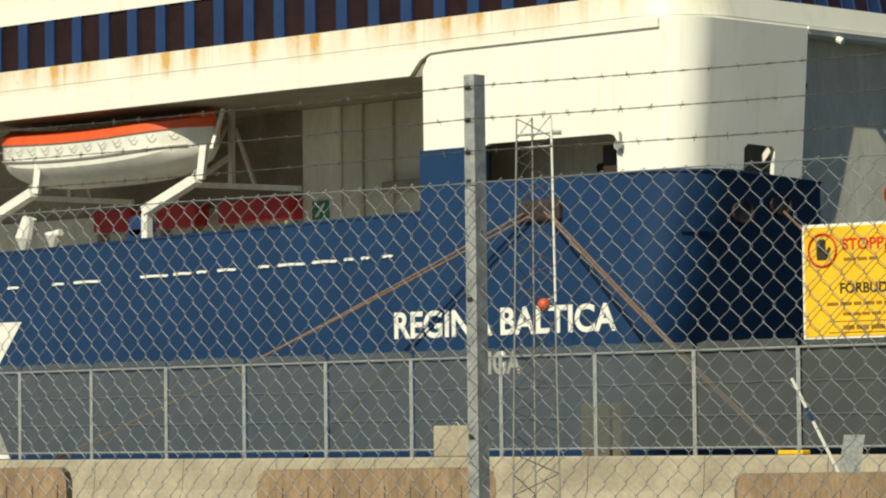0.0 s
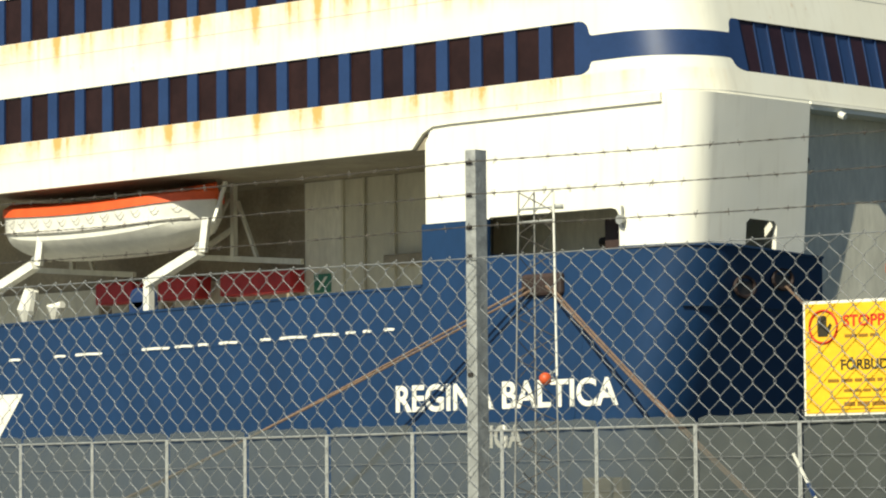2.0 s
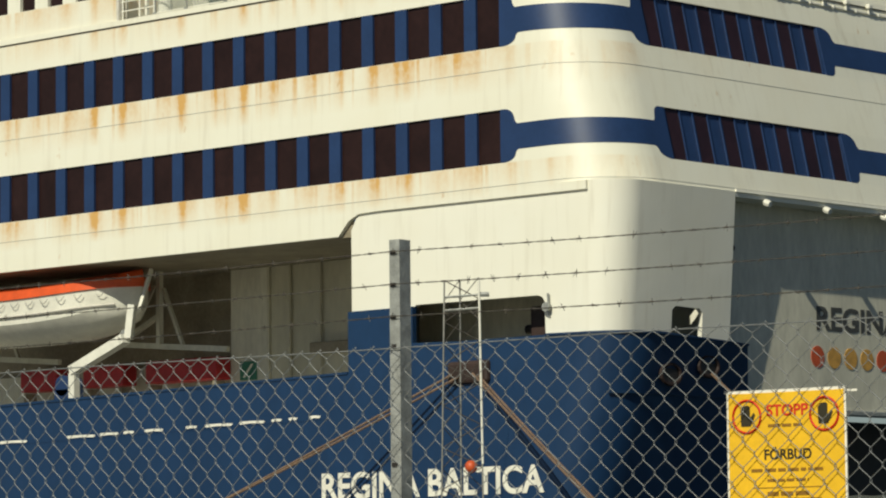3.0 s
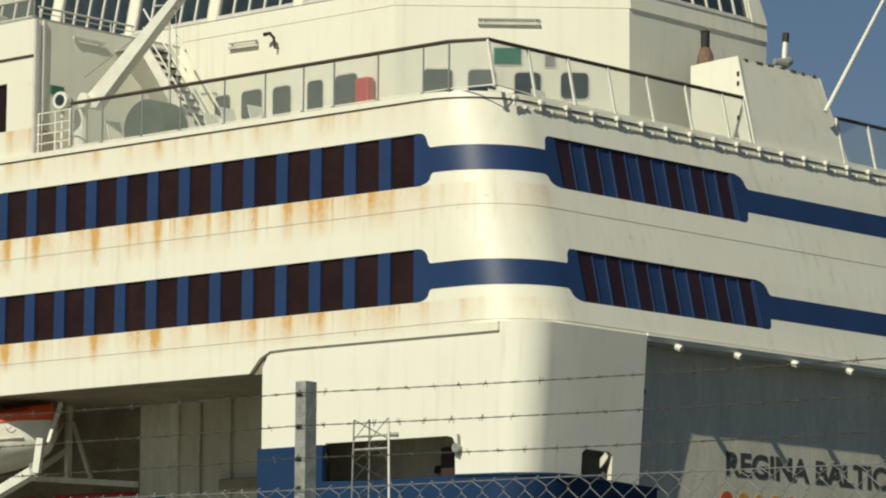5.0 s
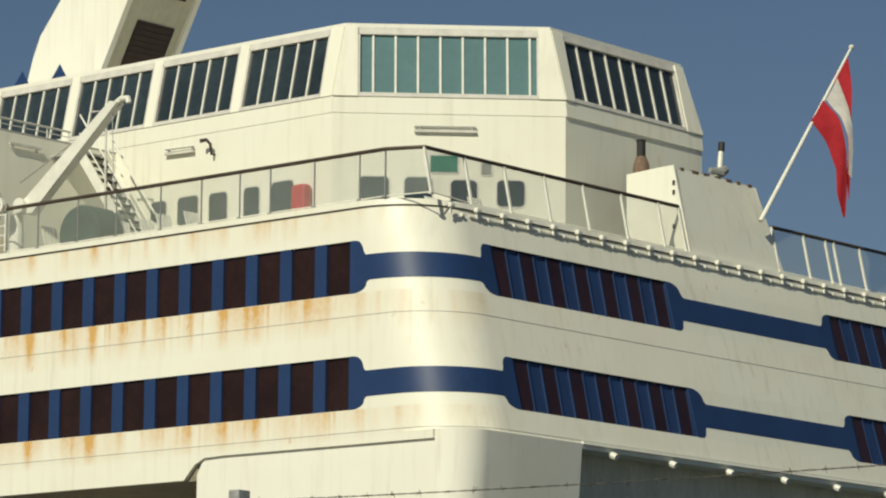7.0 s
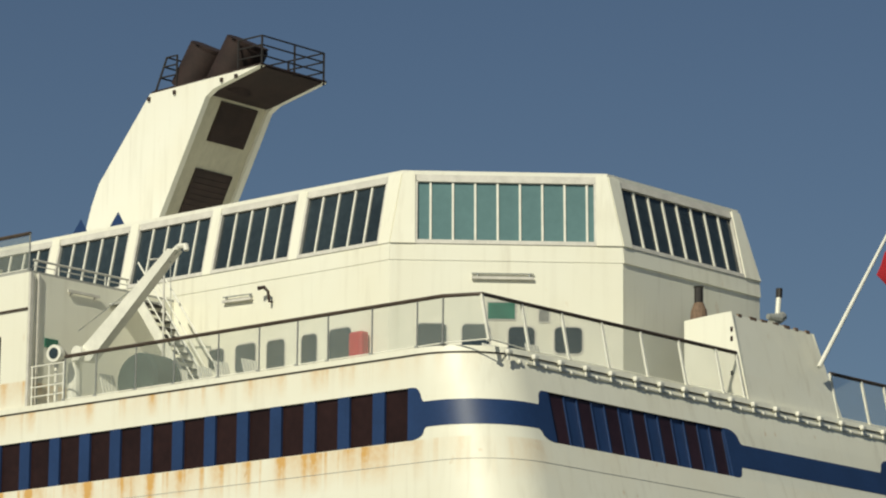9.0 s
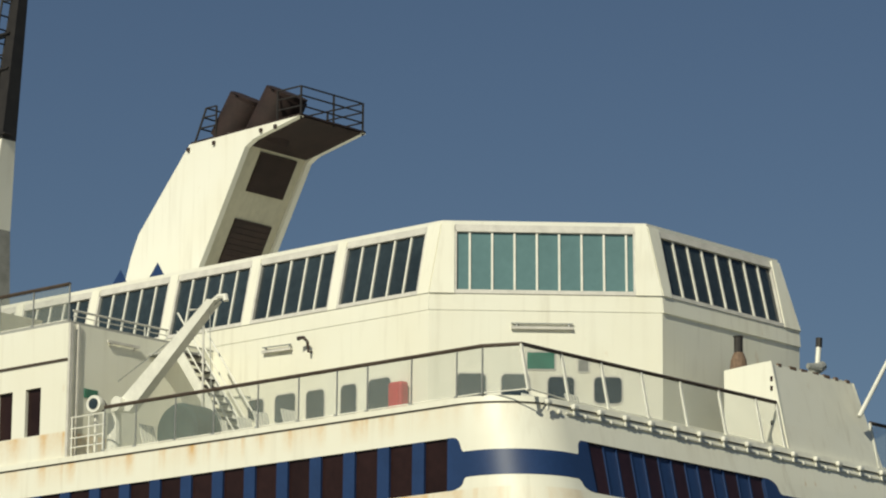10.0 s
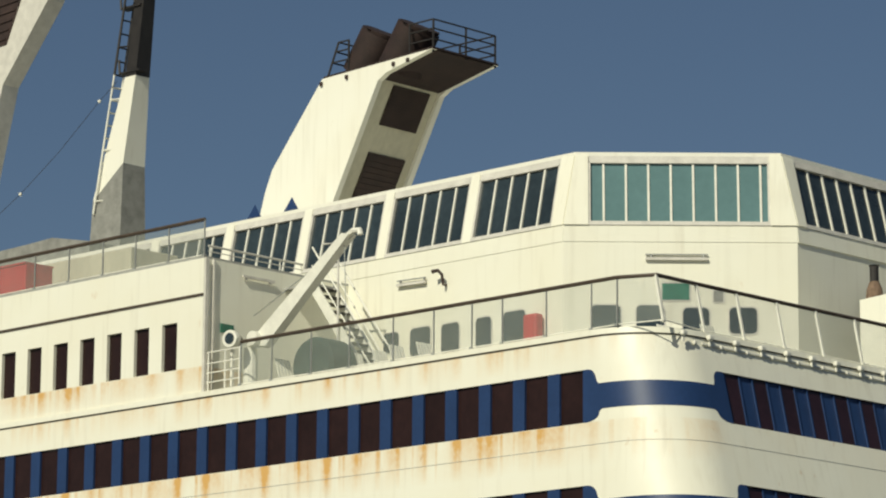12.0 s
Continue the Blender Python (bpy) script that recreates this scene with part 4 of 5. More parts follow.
    for z in (17.4, 18.3, 18.55):
        bm = bmesh.new()
        box(bm, -1.85, -1.78, 10.82, 10.9, z, z + 0.12, 0.01)
        part("hinge", bm, "brown", h)
    # mushroom vent and horn post behind it
    m = thing("exhaust_pipe", "dark exhaust pipe with a rusty collar", "pipe", at=(-4.0, 12.0, 19))
    bm = bmesh.new()
    tube(bm, [(-3.5, 11.68, 16.6), (-3.5, 11.68, 19.35)], 0.12, 12)
    part("stem", bm, "frame", m)
    bm = bmesh.new()
    tube(bm, [(-3.5, 11.68, 19.1), (-3.5, 11.68, 19.42), (-3.5, 11.68, 19.62)], [0.24, 0.21, 0.13], 12)
    part("collar", bm, "rope", m)
    bm = bmesh.new()
    tube(bm, [(-3.5, 11.68, 19.55), (-3.5, 11.68, 20.02), (-3.5, 11.68, 20.06)], [0.12, 0.12, 0.15], 12)
    part("mouth", bm, "black", m)
    m = thing("horn_post", "pale post carrying a horn and a small lamp", "horn", at=(-3.5, 15.0, 16.6))
    bm = bmesh.new()
    tube(bm, [(-3.5, 14.95, 16.6), (-3.5, 14.95, 19.7)], 0.1, 8)
    part("post", bm, "plain", m)
    bm = bmesh.new()
    tube(bm, [(-3.5, 14.75, 19.72), (-3.4, 15.12, 19.7), (-3.38, 15.28, 19.8)], [0.08, 0.15, 0.13], 10)
    part("horn", bm, "galv", m)
    bm = bmesh.new()
    tube(bm, [(-3.45, 15.12, 19.75), (-3.45, 15.2, 20.35)], 0.07, 8)
    part("arm", bm, "plain", m)
    bm = bmesh.new()
    tube(bm, [(-3.45, 15.2, 20.3), (-3.45, 15.22, 20.55)], 0.09, 10)
    part("lamp", bm, "black", m)
    # red container-like box and clutter on the deckhouse roof
    b = thing("roof_locker", "faded red locker on the deckhouse roof", "locker", at=(-26.5, 1.6, 20.36))
    bm = bmesh.new()
    box(bm, -27.6, -25.7, 1.3, 2.3, 20.36, 21.55, 0.03)
    part("body", bm, "red", b)
    bm = bmesh.new()
    box(bm, -27.6, -25.7, 1.27, 2.33, 21.55, 21.6)
    part("lid", bm, "red", b)
    b = thing("roof_house", "low tan house on the deckhouse roof", "deck house", at=(-23, 3.5, 20.36))
    bm = bmesh.new()
    box(bm, -27.6, -23.35, 3.2, 5.0, 20.36, 22.0, 0.03)
    part("body", bm, "olive", b)
    b = thing("canvas_cover", "grey canvas-covered hatch on the roof", "hatch", at=(-31, 6.5, 20.36))
    bm = bmesh.new()
    solid(bm, [(-34.5, 6.6, 22.0), (-29.3, 6.6, 22.0), (-29.2, 6.6, 23.5), (-31.0, 6.6, 23.85), (-32.2, 6.6, 23.8), (-34.5, 6.6, 23.75)], (0, 2.0, 0))
    part("canvas", bm, "dimgrey", b)


make_deck_things()


def make_funnel():
    f = thing("funnel", "cream raked funnel with brown grilles and a dark platform", "funnel", at=(-23, 13, 22))
    Y0, Y1 = 11.3, 14.18
    prof = [(-24.9, 22.0), (-23.6, 24.49), (-21.64, 28.10), (-21.3, 28.28), (-19.37, 28.69), (-24.05, 28.55), (-26.2, 26.05), (-26.5, 25.4), (-27.6, 22.0)]
    bm = bmesh.new()
    solid(bm, [(x, Y0, z) for x, z in prof], (0, 0.2, 0))
    solid(bm, [(x, Y1 - 0.2, z) for x, z in prof], (0, 0.2, 0))
    solid(bm, [(-24.2, Y0 + 0.2, 28.45), (-26.3, Y0 + 0.2, 26.0), (-27.7, Y0 + 0.2, 22.0), (-27.5, Y0 + 0.2, 22.0), (-26.1, Y0 + 0.2, 26.0), (-24.0, Y0 + 0.2, 28.4)], (0, Y1 - Y0 - 0.4, 0))
    part("casing", bm, "cream", f, "cream painted casing")
    # after face turned from the sun: its shade is painted in with olive
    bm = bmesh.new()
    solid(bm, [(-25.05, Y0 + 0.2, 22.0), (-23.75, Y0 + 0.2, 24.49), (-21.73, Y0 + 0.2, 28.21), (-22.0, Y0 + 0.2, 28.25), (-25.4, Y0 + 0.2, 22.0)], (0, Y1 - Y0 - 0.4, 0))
    part("after_face", bm, "olive", f, "after face in darker olive, its shade put into the colour")
    e0, e1 = Vector((-23.75, 0, 24.49)), Vector((-21.93, 0, 27.84))
    n = Vector((3.35, 0, -1.82)).normalized()
    for t0, t1 in ((0.75, 1.085), (-0.15, 0.515)):
        a, b = e0.lerp(e1, t0), e0.lerp(e1, t1)
        bm = bmesh.new()
        solid(bm, [a + Vector((0, Y0 + 0.80, 0)), a + Vector((0, Y1 - 0.52, 0)), b + Vector((0, Y1 - 0.52, 0)), b + Vector((0, Y0 + 0.80, 0))], n * 0.05)
        g = part("grille", bm, "brown", f, "dark brown ventilation grille")
        for k in range(14):
            p = a.lerp(b, (k + 0.5) / 14) + n * 0.06
            bm = bmesh.new()
            beam(bm, p + Vector((0, Y0 + 0.83, 0)), p + Vector((0, Y1 - 0.55, 0)), 0.05, 0.02, n)
            part("slat", bm, "brown", g)
    bm = bmesh.new()
    solid(bm, [(-24.0, Y0 + 0.02, 28.56), (-19.37, Y0 + 0.02, 28.70), (-19.37, Y1 - 0.02, 28.70), (-24.0, Y1 - 0.02, 28.56)], (0, 0, 0.06))
    solid(bm, [(-21.7, Y0 + 0.2, 28.2), (-21.3, Y0 + 0.2, 28.26), (-19.37, Y0 + 0.2, 28.66), (-23.0, Y0 + 0.2, 28.5)], (0, Y1 - Y0 - 0.4, 0))
    part("platform", bm, "soot", f, "dark brown platform under the pipes")
    for tx, tz in ((-22.25, 29.78), (-20.72, 29.70)):
        y = Y0 + 0.8
        bm = bmesh.new()
        tube(bm, [(tx - 0.78, y, tz - 1.15), (tx, y, tz), (tx + 0.04, y, tz + 0.06), (tx - 0.04, y, tz - 0.08), (tx - 0.4, y, tz - 0.6)], [0.70, 0.68, 0.65, 0.60, 0.60], 28, ref=(0, 1, 0))
        part("exhaust", bm, "soot", f, "soot-brown exhaust pipe", True)
    rail = [(-23.0, Y0 + 0.1), (-23.9, Y0 + 0.1), (-23.9, Y1 - 0.1), (-22.4, Y1 - 0.1), (-20.9, Y1 - 0.1), (-19.42, Y1 - 0.1), (-19.42, 12.8), (-19.42, Y0 + 0.1), (-20.4, Y0 + 0.1)]
    for x, y in rail:
        bm = bmesh.new()
        tube(bm, [(x, y, 28.62), (x + (0.45 if x < -23.5 else 0), y, 29.62)], 0.035, 5)
        part("rail_post", bm, "black", f)
    for z in (0.4, 0.72, 1.0):
        bm = bmesh.new()
        tube(bm, [(x + (0.45 * z if x < -23.5 else 0), y, 28.62 + z) for x, y in rail], 0.028, 5)
        part("rail_bar", bm, "black", f)
    for x, z in ((-25.3, 24.95), (-26.95, 24.95)):
        bm = bmesh.new()
        solid(bm, [(x - 0.55, Y0 - 0.012, z - 0.55), (x + 0.5, Y0 - 0.012, z - 0.62), (x, Y0 - 0.012, z + 0.1)], (0, 0.01, 0))
        solid(bm, [(x - 0.55, Y0 - 0.012, z - 0.55), (x + 0.5, Y0 - 0.012, z - 0.62), (x + 0.8, Y0 - 0.012, z - 2.2), (x - 0.9, Y0 - 0.012, z - 2.2)], (0, 0.01, 0))
        part("painted_mark", bm, "band", f, "blue pointed mark")
    for x in (-24.1, -23.0, -21.0, -20.4):
        bm = bmesh.new()
        box(bm, x, x + 0.09, Y0 - 0.07, Y0, 28.33 + 0.03 * (x + 24), 28.45 + 0.03 * (x + 24))
        part("lug", bm, "brown", f)


make_funnel()


def make_mast():
    m = thing("signal_mast", "tapering cream mast, shadow painted grey below, with a black top and ladder", "mast", at=(-35.5, 13, 22))

    def ring(x0, x1, z, y0, y1):
        return [(x0, y0, z), (x1, y0, z), (x1, y1, z), (x0, y1, z)]

    def loft(bm, lower, upper_):
        a = [bm.verts.new(p) for p in lower]
        b = [bm.verts.new(p) for p in upper_]
        bm.faces.new(a[::-1])
        bm.faces.new(b)
        for i in range(4):
            bm.faces.new((a[i], a[(i + 1) % 4], b[(i + 1) % 4], b[i]))
    slant = [(-36.70, 13.0, 26.85), (-35.22, 13.0, 27.95), (-35.22, 13.95, 27.95), (-36.70, 13.95, 26.85)]
    bm = bmesh.new()        # the grey stands for a shadow that ends in a slant across the shaft
    loft(bm, ring(-36.95, -35.25, 22, 12.9, 14.2), slant)
    part("base", bm, "dimgrey", m, "lower part, its shadow painted grey")
    bm = bmesh.new()
    loft(bm, [(x, y, z + 0.004) for x, y, z in slant], ring(-35.24, -34.70, 30.85, 13.0, 13.6))
    part("shaft", bm, "cream", m, "cream painted shaft")
    bm = bmesh.new()
    loft(bm, ring(-35.22, -34.68, 30.86, 12.99, 13.6), ring(-34.4, -34.05, 36.5, 13.05, 13.4))
    part("top", bm, "black", m, "black top")
    bm = bmesh.new()
    a, b, c = Vector((-36.55, 12.9, 26.4)), Vector((-35.66, 12.9, 31.0)), Vector((-34.75, 12.9, 36.0))
    tube(bm, [a, b], 0.035, 5)
    tube(bm, [a + Vector((0, 0.4, 0)), b + Vector((0, 0.4, 0))], 0.03, 5)
    part("ladder", bm, "plain", m)
    bm = bmesh.new()
    tube(bm, [b, c], 0.045, 5)
    tube(bm, [b + Vector((0, 0.4, 0)), c + Vector((0, 0.4, 0))], 0.04, 5)
    part("ladder", bm, "black", m)
    for k in range(22):
        p = a.lerp(b, k / 11) if k < 11 else b.lerp(c, (k - 11) / 11)
        bm = bmesh.new()
        tube(bm, [p, p + Vector((0, 0.4, 0))], 0.03, 4)
        if k % 4 == 1:
            tube(bm, [p, p + Vector((0.5, 0.2, 0))], 0.03, 4)
        part("rung", bm, "plain" if k < 11 else "black", m)
    for z in (33.2, 34.4, 30.98):
        bm = bmesh.new()
        box(bm, -35.5, -34.5, 12.95, 13.3, z, z + 0.06)
        tube(bm, [(-35.45, 12.95, z), (-35.5, 12.95, z + 0.5)], 0.04, 6)
        part("bracket", bm, "black", m)
    # a second tower farther forward, with a brown grille and its little flag
    t = thing("forward_tower", "cream raked tower with a brown louvred panel", "tower", at=(-42, 13, 22))
    bm = bmesh.new()
    solid(bm, [(-46.5, 13, 22.0), (-44.3, 13, 22.0), (-41.65, 13, 31.7), (-39.35, 13, 34.3), (-37.6, 13, 38.0), (-47.0, 13, 38.0)], (0, 0.7, 0))
    part("casing", bm, "frame", t, "weathered cream casing")
    bm = bmesh.new()
    solid(bm, [(-41.5, 12.96, 33.1), (-44.5, 12.96, 33.0), (-43.5, 12.96, 37.0), (-39.6, 12.96, 37.0)], (0, 0.04, 0))
    g = part("grille", bm, "brown", t, "brown louvred panel")
    for k in range(12):
        u = k / 12
        bm = bmesh.new()
        beam(bm, (-44.4 + u, 12.94, 33.15 + 3.8 * u), (-41.5 + 1.85 * u, 12.94, 33.3 + 3.8 * u), 0.05, 0.06)
        part("slat", bm, "brown", g)
    pennant = thing("pennant", "small red and white pennant on a halyard", "flag", at=(-39.5, 13, 34))
    bm = bmesh.new()
    solid(bm, [(-40.40, 13.5, 34.55), (-39.30, 13.5, 34.65), (-39.10, 13.5, 35.10), (-40.30, 13.5, 35.20)], (0, 0.02, 0))
    part("cloth", bm, "flagred", pennant)
    bm = bmesh.new()
    solid(bm, [(-40.45, 13.48, 34.42), (-39.20, 13.48, 34.54), (-39.15, 13.48, 34.62), (-40.40, 13.48, 34.53)], (0, 0.02, 0))
    part("hem", bm, "flagwhite", pennant)
    w = thing("aerial_wire", "thin aerial wire with white insulators", "wire", at=(-36, 12.8, 30))
    pts = [Vector((-35.5, 12.9, 30.75)), Vector((-36.27, 12.8, 30.17)), Vector((-38.3, 12.8, 28.75)), Vector((-40.26, 12.8, 27.6)), Vector((-41.37, 12.8, 27.07)), Vector((-43.8, 13.0, 26.1))]
    bm = bmesh.new()
    tube(bm, pts, 0.012, 4)
    part("wire", bm, "black", w)
    for p in (pts[1], pts[3]):
        bm = bmesh.new()
        bmesh.ops.create_icosphere(bm, subdivisions=1, radius=0.07, matrix=Matrix.Translation(p))
        part("insulator", bm, "plain", w)


make_mast()


# ---------------- flag at the stern ----------------
def make_flag():
    s = thing("flagstaff", "white slanting flagstaff at the stern rail", "flagstaff", at=(-1.3, 14.2, 17.9))
    base, tip = Vector((-1.35, 14.2, 18.2)), Vector((-1.2, 18.2, 23.4))
    bm = bmesh.new()
    tube(bm, [base - (tip - base).normalized() * 0.25, tip], [0.06, 0.035], 8)
    part("staff", bm, "plain", s)
    bm = bmesh.new()
    bmesh.ops.create_icosphere(bm, subdivisions=2, radius=0.08, matrix=Matrix.Translation(tip))
    part("knob", bm, "frame", s)
    head = Vector((-1.2, 17.95, 23.12))
    flag = thing("ensign", "dark red flag with a white stripe hanging limp from the staff", "flag", at=head)

    def cloth(name, mat, left, right, seed, front=0.0):
        """A hanging strip with soft folds between two edges, each a list of (y, z)."""
        bm = bmesh.new()
        rows = []
        n = 14
        for i in range(n + 1):
            v = i / n

            def along(e):
                q = v * (len(e) - 1)
                k = min(int(q), len(e) - 2)
                return Vector((0, *e[k])).lerp(Vector((0, *e[k + 1])), q - k)
            a, b = along(left), along(right)
            row = []
            for j in range(7):
                p = a.lerp(b, j / 6)
                hoist = min(max(18.2 - 0.77 * (23.4 - p.z), 16.35), 18.1)
                far = p.y - hoist
                p.y = hoist + 0.55 * far
                p.x = -1.2 + 0.385 * far + front + 0.05 * math.sin(p.y * 11 + seed + v * 2.5) * (0.3 + v)
                row.append(p)
            rows.append(row)
        vs = [[bm.verts.new(p) for p in r] for r in rows]
        wb = [[bm.verts.new(p + Vector((-0.012, 0, 0))) for p in r] for r in rows]
        for i in range(n):
            for j in range(6):
                bm.faces.new((vs[i][j], vs[i][j + 1], vs[i + 1][j + 1], vs[i + 1][j]))
                bm.faces.new((wb[i][j], wb[i + 1][j], wb[i + 1][j + 1], wb[i][j + 1]))
        rim = [(vs[i][0], vs[i + 1][0], wb[i + 1][0], wb[i][0]) for i in range(n)] + [(vs[i + 1][6], vs[i][6], wb[i][6], wb[i + 1][6]) for i in range(n)]
        rim += [(vs[0][j + 1], vs[0][j], wb[0][j], wb[0][j + 1]) for j in range(6)] + [(vs[n][j], vs[n][j + 1], wb[n][j + 1], wb[n][j]) for j in range(6)]
        for q in rim:
            bm.faces.new(q)
        return part(name, bm, mat, flag, "", True)

    # edges run from the hoist down to the hanging end
    staff_a, staff_b, staff_c, staff_d = (18.02, 23.22), (17.36, 22.36), (16.88, 21.66), (16.35, 20.98)
    cloth("upper_stripe", "flagred", [staff_b, (17.62, 21.4), (17.95, 20.3), (17.9, 19.55)], [staff_a, (18.12, 21.9), (18.12, 20.4), (18.05, 18.9)], 0.3)
    cloth("white_stripe", "flagwhite", [staff_c, (17.45, 21.15), (17.74, 20.5), (17.84, 19.6)], [staff_b, (17.80, 21.5), (18.0, 20.4), (17.97, 19.5)], 1.0, 0.14)
    lower = cloth("lower_stripe", "flagred", [staff_d, (17.12, 20.35), (17.4, 19.7), (17.42, 18.95), (17.83, 18.40)], [staff_c, (17.5, 21.15), (17.85, 20.2), (17.95, 19.3), (17.9, 18.42)], 1.7, 0.05)
    return flag, lower


flag, flag_tail = make_flag()


# ---------------- boat bay ----------------
def make_lifeboat():
    b = thing("lifeboat", "white lifeboat with an orange canvas cover hanging in davits", "lifeboat", at=(-20.7, 1.7, 8.6))
    bm = bmesh.new()
    x0, x1, yc, half = -26.0, -17.55, 1.65, 1.25
    n, mlen = 22, 8
    rings = []
    for i in range(n + 1):
        u = i / n
        x = x0 + (x1 - x0) * u
        w = half * (1 - abs(2 * u - 1) ** 4.5) ** 0.7 + 0.02
        lift = 0.55 * abs(2 * u - 1) ** 4.5
        sheer = 0.20 * (2 * u - 1) ** 2
        ring = []
        for j in range(mlen + 1):
            a = math.pi * j / mlen
            k = math.sin(a) ** 0.55
            ring.append(bm.verts.new((x, yc - math.cos(a) * w, 9.80 + sheer - k * (1.28 - lift))))
        rings.append(ring)
    for p, q in zip(rings, rings[1:]):
        for j in range(mlen):
            bm.faces.new((p[j], p[j + 1], q[j + 1], q[j]))
        bm.faces.new((p[mlen], p[0], q[0], q[mlen]))
    bm.faces.new(rings[0])
    bm.faces.new(rings[-1][::-1])
    part("boat_hull", bm, "plain", b, "white hull", True)
    bm = bmesh.new()
    rings = []
    for i in range(n + 1):
        u = i / n
        x = x0 - 0.03 + (x1 - x0 + 0.06) * u
        w = half * (1 - abs(2 * u - 1) ** 4.5) ** 0.7 + 0.06
        sheer = 0.20 * (2 * u - 1) ** 2
        rings.append([bm.verts.new((x, yc + y, 9.80 + sheer + z)) for y, z in ((-w, -0.10), (-w * 0.98, 0.12), (-w * 0.5, 0.30), (0, 0.36), (w * 0.5, 0.30), (w * 0.98, 0.12), (w, -0.10))])
    for p, q in zip(rings, rings[1:]):
        for j in range(6):
            bm.faces.new((p[j], p[j + 1], q[j + 1], q[j]))
        bm.faces.new((p[6], p[0], q[0], q[6]))
    bm.faces.new(rings[0])
    bm.faces.new(rings[-1][::-1])
    part("cover", bm, "orange", b, "orange canvas cover", True)
    for i in range(13):
        u = 0.08 + 0.84 * i / 12
        w = half * (1 - abs(2 * u - 1) ** 4.5) ** 0.7 + 0.05
        x = x0 + (x1 - x0) * u
        z = 9.6 + 0.2 * (2 * u - 1) ** 2
        bm = bmesh.new()
        tube(bm, [(x - 0.16, yc - w, z), (x - 0.08, yc - w - 0.02, z - 0.09), (x, yc - w - 0.03, z - 0.12), (x + 0.08, yc - w - 0.02, z - 0.09), (x + 0.16, yc - w, z)], 0.012, 5)
        part("grab_line", bm, "grey", b)
    bm = bmesh.new()
    pts = []
    for i in range(n + 1):
        u = i / n
        w = half * (1 - abs(2 * u - 1) ** 4.5) ** 0.7
        pts.append((x0 + (x1 - x0) * u, yc - w * 0.985 - 0.02, 9.25 + 0.2 * (2 * u - 1) ** 2))
    tube(bm, pts[1:-1], 0.03, 5)
    part("rubbing_strake", bm, "frame", b)
    for x, lab in ((-17.3, "a"), (-24.0, "b"), (-30.5, "c")):
        d = thing("davit", "white steel boat davit with a sloping arm", "davit", "davits of the boat bay", at=(x - 1.5, 0.5, 6.1))
        bm = bmesh.new()
        beam(bm, (x + 0.45, 0.45, 8.42), (x - 1.45, 0.30, 7.66), 0.30, 0.24)
        beam(bm, (x - 1.4, 0.30, 7.6), (x - 1.4, 0.30, 6.1), 0.22, 0.2)
        part("track", bm, "plain", d)
        bm = bmesh.new()
        beam(bm, (x + 0.35, 0.45, 8.50), (x - 1.3, 0.30, 7.84), 0.05, 0.12)
        part("groove", bm, "black", d)
        bm = bmesh.new()
        beam(bm, (x + 0.45, 0.55, 8.4), (x + 0.55, 0.6, 9.3), 0.22, 0.18)
        beam(bm, (x + 0.5, 0.9, 9.2), (x + 0.3, 1.5, 10.3), 0.09, 0.09)
        part("cradle_arm", bm, "plain", d)
        bm = bmesh.new()
        tube(bm, [(x + 0.3, 0.5, 8.55), (x + 0.3, 0.8, 8.55)], 0.12, 12)
        part("sheave", bm, "galv", d)
        bm = bmesh.new()
        beam(bm, (x - 1.01, 3.0, 8.4), (x - 1.01, 3.0, 10.42), 0.14, 0.14)
        beam(bm, (x - 2.7, 3.0, 8.55), (x + 1.64, 3.0, 8.19), 0.12, 0.15)
        beam(bm, (x - 0.86, 3.0, 9.95), (x - 0.1, 3.0, 8.4), 0.09, 0.09)
        beam(bm, (x - 1.2, 3.0, 10.05), (x - 1.82, 3.0, 9.15), 0.07, 0.07)
        beam(bm, (x - 1.1, 3.0, 9.2), (x - 2.05, 3.0, 8.8), 0.12, 0.12)
        part("frame", bm, "bayscreen", d)
    for x0, x1 in ((-24.8, -23.23), (-22.15, -20.52), (-19.6, -16.8)):
        k = thing("raft_locker", "dark red locker in the shade of the boat bay", "locker", "red lockers", at=(x0, 3.3, 6.1))
        bm = bmesh.new()
        box(bm, x0, x1, 3.65, 4.2, 7.48, 8.09, 0.04)
        part("body", bm, "red", k)
        bm = bmesh.new()
        box(bm, x0 + 0.1, x0 + 0.2, 3.7, 4.1, 6.1, 7.45)
        part("stand", bm, "bay", k)
        bm = bmesh.new()
        box(bm, x1 - 0.2, x1 - 0.1, 3.7, 4.1, 6.1, 7.45)
        part("stand", bm, "bay", k)
    g = thing("notice_sign", "green and white safety sign on the bay wall", "sign", at=(-16.1, 4.2, 7.4))
    bm = bmesh.new()
    box(bm, -16.42, -15.8, 4.16, 4.195, 7.44, 7.94)
    part("plate", bm, "sign_green", g)
    bm = bmesh.new()
    solid(bm, [(-16.32, 4.152, 7.51), (-16.22, 4.152, 7.51), (-15.9, 4.152, 7.86), (-16.0, 4.152, 7.86)], (0, 0.006, 0))
    part("mark", bm, "letter", g)
    # white ventilator and a dark bitt at the rail
    v = thing("white_ventilator", "white cowl ventilator standing inside the bulwark", "vent", at=(-24.2, 0.7, 6.1))
    bm = bmesh.new()
    tube(bm, [(-24.1, 0.6, 6.1), (-24.1, 0.6, 7.2), (-23.9, 0.6, 7.75)], [0.28, 0.28, 0.2], 12)
    part("trunk", bm, "plain", v)
    bm = bmesh.new()
